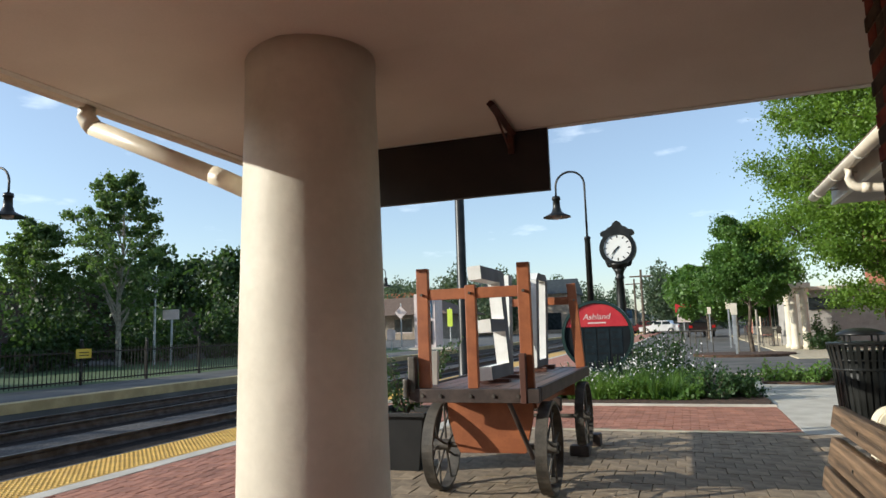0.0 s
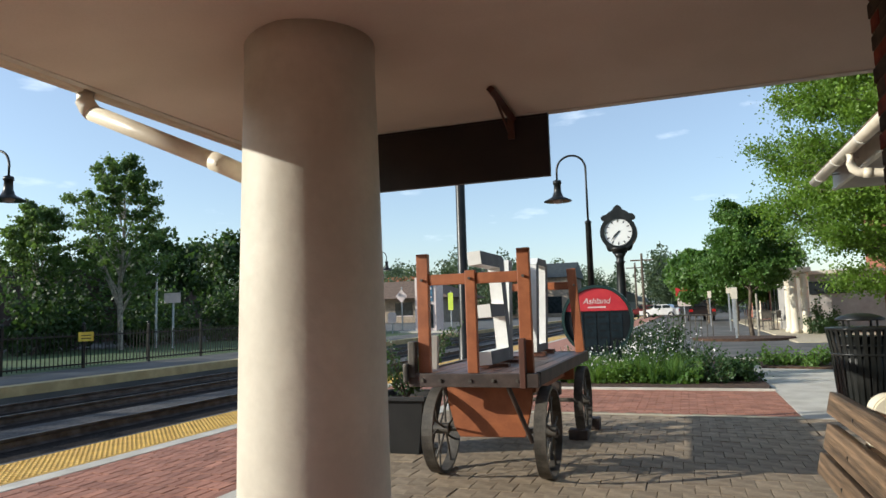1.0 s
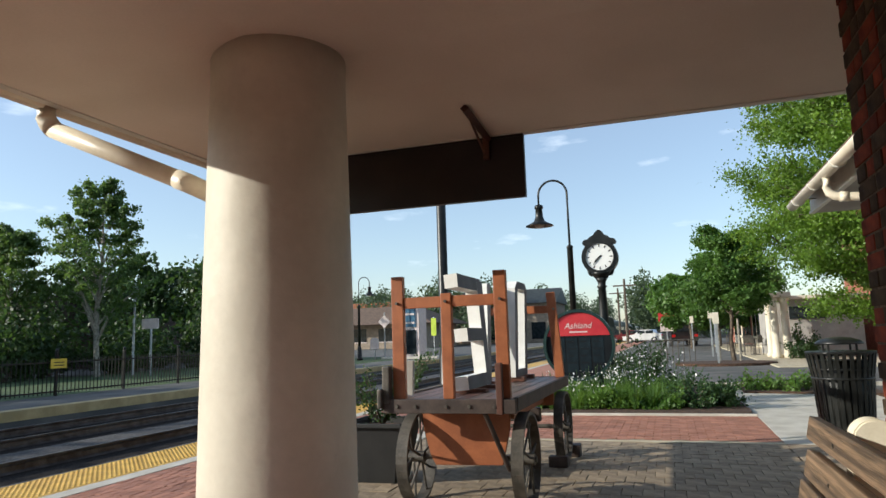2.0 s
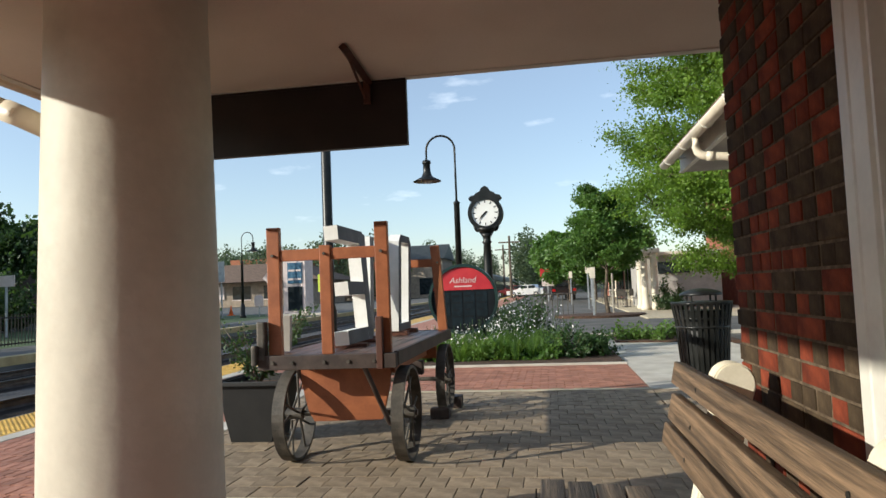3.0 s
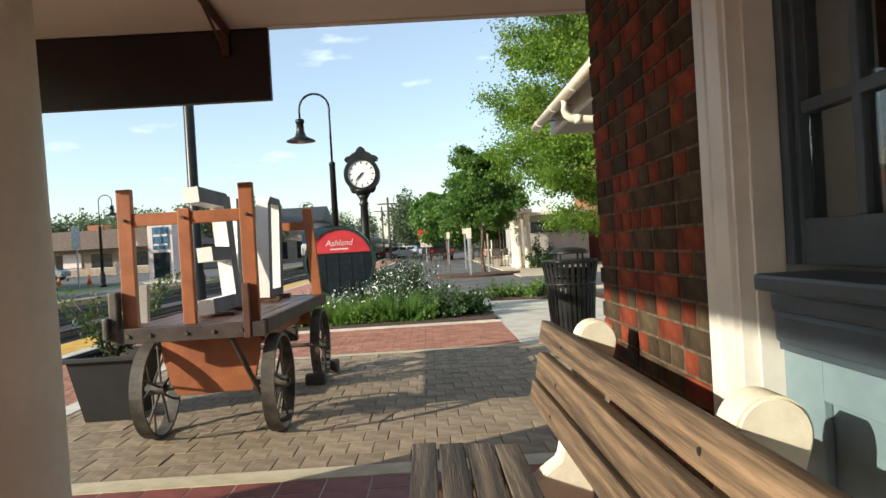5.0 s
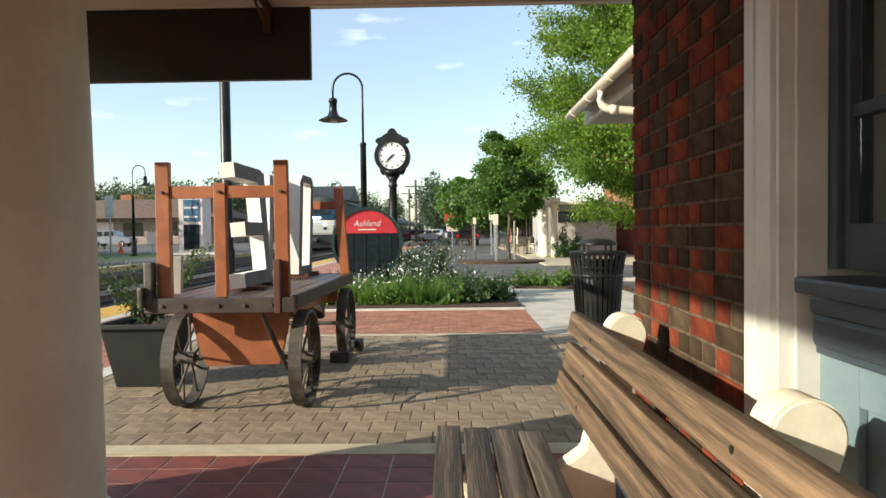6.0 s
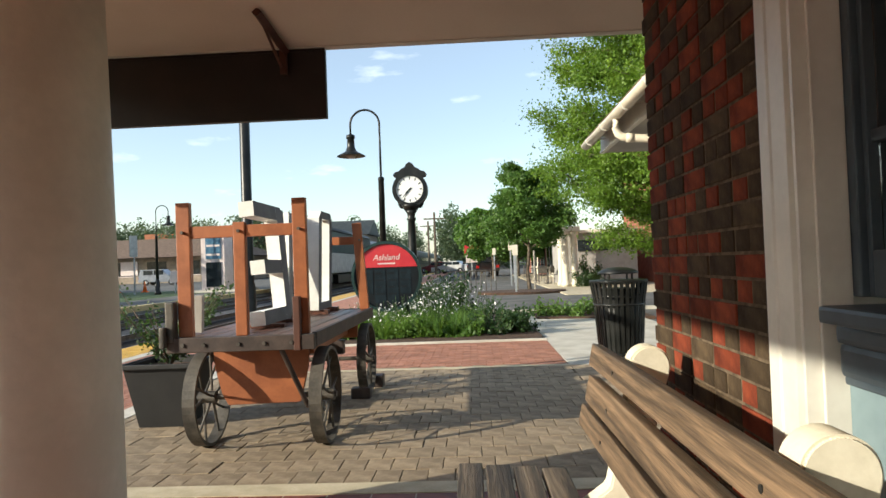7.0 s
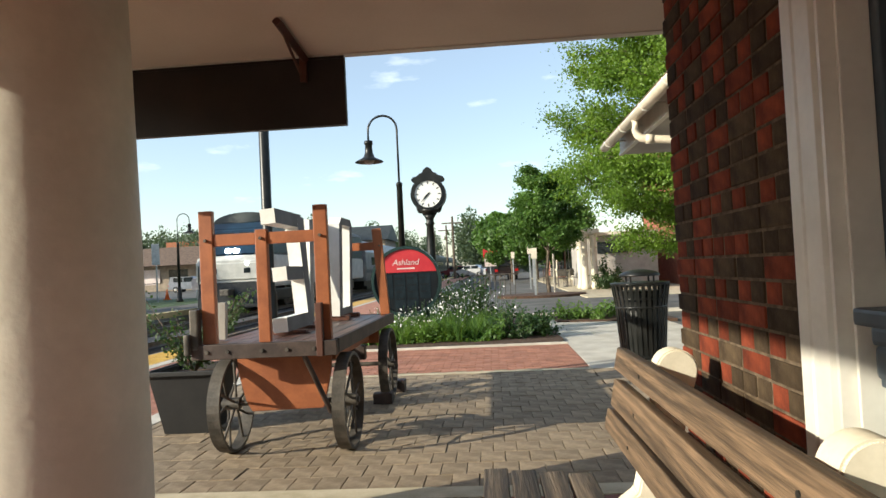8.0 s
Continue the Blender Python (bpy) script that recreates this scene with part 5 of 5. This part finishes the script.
chair = cafe_chair(3.4, 33.0)
for x, y, a in ((4.1, 33.4, 60), (3.5, 35.0, 190), (4.4, 36.0, 120), (5.0, 34.4, 300), (3.9, 38.0, 20), (3.2, 40.0, 80)):
    copy_thing(chair, pose(x, y, 0.01, 0, 0, a))
for x, y in ((3.75, 34.1), (4.6, 35.2), (3.6, 39.0)):
    t = thing("cafe_table", "round dark metal cafe table", "table", "cafe tables", (x, y, 0.01))
    part("tabletop", lathe(B(), [(0.38, 0.71), (0.38, 0.74)], 20), "iron", t)
    part("pedestal", lathe(B(), [(0.22, 0), (0.22, 0.02), (0.03, 0.05), (0.03, 0.71)], 14), "iron", t)
bench_bar = thing("hitching_rail", "low grey metal barrier across the plaza", "barrier", at=(0.1, 27, 0))
for k in range(9):
    part("upright", rod(B(), (-0.8 + k * 0.2, 0, 0), (-0.8 + k * 0.2, 0, 0.85), 0.018), "iron", bench_bar)
part("top_rail", rod(B(), (-0.82, 0, 0.87), (0.82, 0, 0.87), 0.025), "iron", bench_bar)

port = thing("portico", "cream portico with paired columns and grey awning wall", "building")
part("wall", box(B(), 4.25, 7.4, 30.5, 36, 0, 2.35), "grey_wall", port)
part("parapet", box(B(), 4.15, 7.45, 30.3, 36, 2.35, 2.5, 0.02), "cream_wall", port)
part("window", box(B(), 4.75, 6.1, 30.44, 30.49, 1.55, 2.05), "dark_glass", port)
for x, y in ((4.05, 29.6), (4.45, 29.6), (4.05, 31.0)):
    part("pillar", lathe(B(), [(0.20, 0), (0.20, 0.15), (0.15, 0.2), (0.135, 2.2), (0.19, 2.3), (0.19, 2.42)], 18, (x, y, 0)), "cream_wall", port)
part("beam", box(B(), 3.85, 4.7, 29.35, 31.3, 2.42, 2.62, 0.02), "cream_wall", port)
shrub("hedge_shrub", (4.95, 29.3, 0.01), 0.75, 1.15, 2000, "leaf_dark", 0.10, 91, "dark clipped shrub beside the portico columns")
shops = thing("shop_row", "row of brick and cream shopfronts down the street", "building")
for k in range(5):
    y = 37 + k * 7
    w = part("wall", box(B(), 5.5, 14, y, y + 6.95, 0, 2.7 + (k % 2) * 0.3), "cream_wall" if k % 2 else "far_brick", shops)
    for j in range(3):
        part("window", box(B(), 5.44, 5.49, y + 0.8 + j * 2.0, y + 2.1 + j * 2.0, 0.7, 2.3), "dark_glass", w)
bb = thing("brick_building", "two-storey red brick building with white sash windows", "building", at=(1.75, 0, 0))
part("wall", box(B(), 6.55, 16, 26.5, 37, 0, 7), "far_brick", bb)
part("string_course", box(B(), 6.50, 16, 26.42, 26.49, 1.35, 1.62), "cream_wall", bb)
for x in (6.75, 8.6, 10.5):
    for z in (1.75, 4.3):
        w = part("window", box(B(), x, x + 0.85, 26.40, 26.48, z, z + 1.3), "print", bb)
        for q in (0, 1):
            part("pane", box(B(), x + 0.09, x + 0.76, 26.37, 26.395, z + 0.1 + q * 0.58, z + 0.60 + q * 0.58), "dark_glass", w)

# side roof of the station with its own gutter
sr = thing("side_eave", "white side eave with gutter and downpipe", "roof")
part("roof_sheet", prism(B(), [(1.66, 2.815), (5.2, 4.60), (5.2, 4.66), (1.66, 2.845)], "y", 4.4, 9.42), "brown_roof", sr, "weathered grey roof sheet")
part("fascia", box(B(), 1.90, 1.94, 4.4, 9.40, 2.665, 2.90), "white", sr)
part("frieze_strip", box(B(), 1.885, 1.899, 4.4, 9.41, 2.665, 2.70), "white", sr)
# grey here stands for the shade under the eave
part("soffit_board", box(B(), 1.941, 5.2, 4.4, 9.37, 2.672, 2.70), "grey_wall", sr, "soffit board with its shade put into a grey colour")
part("end_board", prism(B(), [(1.941, 2.705), (5.2, 2.705), (5.2, 4.55), (1.941, 2.90)], "y", 9.33, 9.37), "white", sr)
R, GX, GZ = 0.068, 1.70, 2.80
arc = [(GX + R * math.cos(a), GZ + R * math.sin(a)) for a in np.linspace(math.pi, 2 * math.pi, 13)]
inner = [(GX + (R - 0.008) * math.cos(a), GZ + (R - 0.008) * math.sin(a)) for a in np.linspace(2 * math.pi, math.pi, 13)]
part("gutter", prism(B(), arc + inner, "y", 4.4, 9.42), "gutter", sr, "weathered half-round gutter", True)
part("gutter_end", prism(B(), arc, "y", 9.421, 9.43), "gutter", sr)
for y in (5.0, 5.95, 6.9, 8.0, 9.0):
    bm = B()
    tube(bm, [(GX + (R + 0.006) * math.cos(a), y, GZ + (R + 0.006) * math.sin(a)) for a in np.linspace(math.pi, 2 * math.pi, 11)] + [(1.90, y, 2.80)], 0.010, 6)
    part("gutter_strap", bm, "white", sr)
bm = B()
tube(bm, [(1.70, 7.45, 2.75), (1.70, 7.45, 2.64), (1.715, 7.445, 2.58), (1.76, 7.435, 2.54), (1.84, 7.42, 2.525), (2.5, 7.30, 2.44), (2.57, 7.30, 2.40), (2.6, 7.3, 2.32), (2.6, 7.3, 0.0)], 0.045, 14)
part("downpipe", bm, "gutter", sr)
part("pipe_collar", tube(B(), [(1.80, 7.428, 2.53), (1.88, 7.414, 2.52)], 0.052, 14), "gutter", sr)
part("post", box(B(), 2.68, 2.80, 7.42, 7.54, 0, 2.671, 0.01), "white", sr)

# ---- train ----
def locomotive():
    l = thing("locomotive", "silver and blue passenger diesel locomotive with lit headlamps", "locomotive")
    W = 1.5
    # side outline in (length, height above rail); the nose points to -y
    lower = [(0.0, 1.3), (0.0, 2.1), (0.25, 2.38), (21.0, 2.38), (21.0, 1.0), (0.6, 1.0)]
    upper = [(0.26, 2.385), (1.05, 3.55), (1.5, 3.85), (21.0, 3.85), (21.0, 2.385)]
    part("lower_body", prism(B(), lower, "x", -W, W, 0.08), "train_white", l)
    part("upper_body", prism(B(), upper, "x", -W + 0.02, W - 0.02, 0.08), "train_blue", l)
    arch = [(1.47 * math.cos(a), 3.855 + 0.50 * math.sin(a)) for a in np.linspace(0, math.pi, 15)]
    part("roof", prism(B(), arch, "y", 1.9, 20.8), "train_roof", l, "dark grey arched roof", True)
    for s in (-1, 1):
        x = s * 0.55
        part("windshield", prism(B(), [(0.52, 2.88), (0.86, 3.38), (0.90, 3.36), (0.56, 2.86)], "x", x - 0.42, x + 0.42), "dark_glass", l)
        part("headlamp", rod(B(), (s * 0.17, 0.20, 2.58), (s * 0.17, 0.45, 2.58), 0.11, 0.11, 16), "headlamp", l, "lit headlamp")
        part("ditch_lamp", rod(B(), (s * 0.72, -0.03, 2.02), (s * 0.72, 0.1, 2.02), 0.075, 0.075, 16), "headlamp", l, "lit ditch lamp")
        part("number_box", box(B(), s * 0.72 - 0.14, s * 0.72 + 0.14, -0.02, 0.1, 1.62, 1.84, 0.01), "dark_glass", l)
        part("grab_rail", rod(B(), (s * 1.35, -0.04, 1.1), (s * 1.35, -0.04, 2.0), 0.02), "black", l)
    part("pilot", prism(B(), [(0.3, 0.15), (0.3, 1.28), (-0.05, 1.25), (-0.30, 0.2)], "x", -1.35, 1.35, 0.03), "black", l, "black snow pilot")
    part("coupler", box(B(), -0.18, 0.18, -0.75, 0.0, 0.72, 0.98, 0.03), "iron", l)
    for y in (3.6, 16.8):
        b = part("bogie", box(B(), -1.25, 1.25, y - 1.9, y + 1.9, 0.35, 0.88, 0.05), "black", l)
        for q in (-1.35, 1.35):
            part("wheelset", rod(B(), (-0.80, y + q, 0.5), (0.80, y + q, 0.5), 0.5, 0.5, 24), "iron", b)
    part("fuel_tank", box(B(), -1.3, 1.3, 7, 13, 0.25, 0.89, 0.06), "black", l)
    return l


def coach():
    c = thing("coach", "ribbed stainless passenger coach with a dark window band", "coach", "coaches of the train")
    outline = [(-1.52, 0.75), (-1.6, 1.6), (-1.56, 2.9), (-1.25, 3.65), (-0.7, 3.88), (0.7, 3.88), (1.25, 3.65), (1.56, 2.9), (1.6, 1.6), (1.52, 0.75)]
    part("shell", prism(B(), outline, "y", 0.2, 25.7), "train_silver", c)
    for s in (-1, 1):
        part("stripe", box(B(), s * 1.60 - 0.015, s * 1.60 + 0.015, 0.3, 25.6, 1.35, 1.6), "train_blue", c)
        for k in range(11):
            part("window", box(B(), s * 1.595 - 0.02, s * 1.595 + 0.02, 2.4 + k * 1.95, 3.9 + k * 1.95, 1.95, 2.55), "dark_glass", c)
    part("underframe", box(B(), -1.2, 1.2, 1, 25, 0.35, 0.74), "black", c)
    for y in (3.5, 22.3):
        part("bogie", box(B(), -1.2, 1.2, y - 1.5, y + 1.5, 0.1, 0.6, 0.05), "black", c)
    return c


RAIL_TOP, TRACK_X = -0.18, -10.9
train = [(locomotive(), 0.0)]
first = coach()
train.append((first, 21.6))
for k in range(1, 5):
    train.append((copy_thing(first, pose(TRACK_X, 100 + 26 * k, RAIL_TOP)), 21.6 + 26.1 * k))


# ---- pieces of walls and floors ----
def wall_bricks():
    """Courses of stretchers and of headers by turns, red and burnt bricks mixed."""
    H, D = 0.0678, 0.03
    kinds = {}
    for name, w, mat in (("stretcher", 0.196, "brick_red"), ("header", 0.092, "brick_dark"), ("red_header", 0.092, "brick_red"), ("dark_stretcher", 0.196, "brick_dark")):
        bm = box(B(), 0, D, 0, w, 0, H - 0.0085, 0.0035)
        kinds[name] = (mesh("brick", bm, mat), w)
    r = random.Random(4)
    for j in range(39):
        z = 0.002 + j * H
        y = 1.674
        seq = ["stretcher", "dark_stretcher"] if j % 2 else ["header", "red_header"]
        flip = r.random() < 0.5
        k = 0
        end = 2.712 + (0.012 if j % 2 else -0.004)
        while y < end - 0.03:
            kind = seq[(k + flip) % 2]
            if r.random() < 0.3:
                kind = seq[r.random() < 0.45]
            me, w = kinds[kind]
            room = end - y
            sy = min(1.0, room / w)
            if room - w < 0.05:
                sy = room / w
            shared("brick", me, wall, Matrix.Translation((0.795 + r.uniform(-0.0025, 0.0025), y, z)) @ Matrix.Diagonal((1, sy, 1, 1)))
            y += w * sy + 0.010
            k += 1


def plaza_pavers():
    W, D = 0.158, 0.232
    me = mesh("paver", box(B(), 0.0022, W - 0.0022, 0.0007, D - 0.0007, -0.05, 0.0, 0.0032), "paver")
    rest = B()
    bed = bpy.data.objects["plaza_bed"]
    r = random.Random(8)
    n = 0
    y, j = 3.782, 0
    while y < 7.73:
        x = -2.915 - (W / 2 if j % 2 else 0)
        while x < 1.13:
            a, b = max(x, -2.915), min(x + W, 1.135)
            if b - a > 0.04:
                z = r.uniform(-0.003, 0.002)
                if n < 300 and b - a > W * 0.98:
                    m = Matrix.Translation((x, y, z)) @ Matrix.Rotation(r.uniform(-0.013, 0.013), 4, "Z") @ Matrix.Rotation(r.uniform(-0.012, 0.012), 4, "Y")
                    shared("paver", me, bed, m)
                    n += 1
                else:
                    box(rest, a + 0.0025, b - 0.0025, y + 0.0025, y + D - 0.0025, -0.05, z)
            x += W
        y += D
        j += 1
    part("pavers_beyond", rest, "paver_rest", bed)["kind"] = "stuff"


def floor_tiles():
    W, D = 0.24, 0.20
    me = mesh("tile", box(B(), 0.0045, W - 0.0045, 0.0045, D - 0.0045, -0.02, 0.0, 0.0018), "tile")
    r = random.Random(9)
    y = 3.598 - D
    while y > -0.1:
        x = -2.91
        while x < 0.77:
            b = min(x + W, 0.775)
            if b - x > 0.05:
                shared("tile", me, floor_ob, Matrix.Translation((x, y, r.uniform(-0.0006, 0.0008))) @ Matrix.Diagonal(((b - x) / W, 1, 1, 1)))
            x += W
        y -= D


wall_bricks()
plaza_pavers()
floor_tiles()


def motions():
    rows = [(t, 27.2 + 12.7 * (8.0 - t)) for t in np.linspace(0, 8, 9).tolist()]
    drive = ((0, -76.0), (2.5, -57.0), (4.7, -43.5), (5.8, -38.9), (6.1, -37.9), (6.4, -36.8), (6.7, -36.0), (7.0, -35.4), (7.4, -35.0), (8.0, -34.5))
    walk(suv, [(t, pose(x + 1.1, 72.0, -0.03, 0, 0, -90)) for t, x in drive])
    for ob, back_by in train:
        walk(ob, [(t, pose(TRACK_X, y + back_by, RAIL_TOP)) for t, y in rows])


motions()
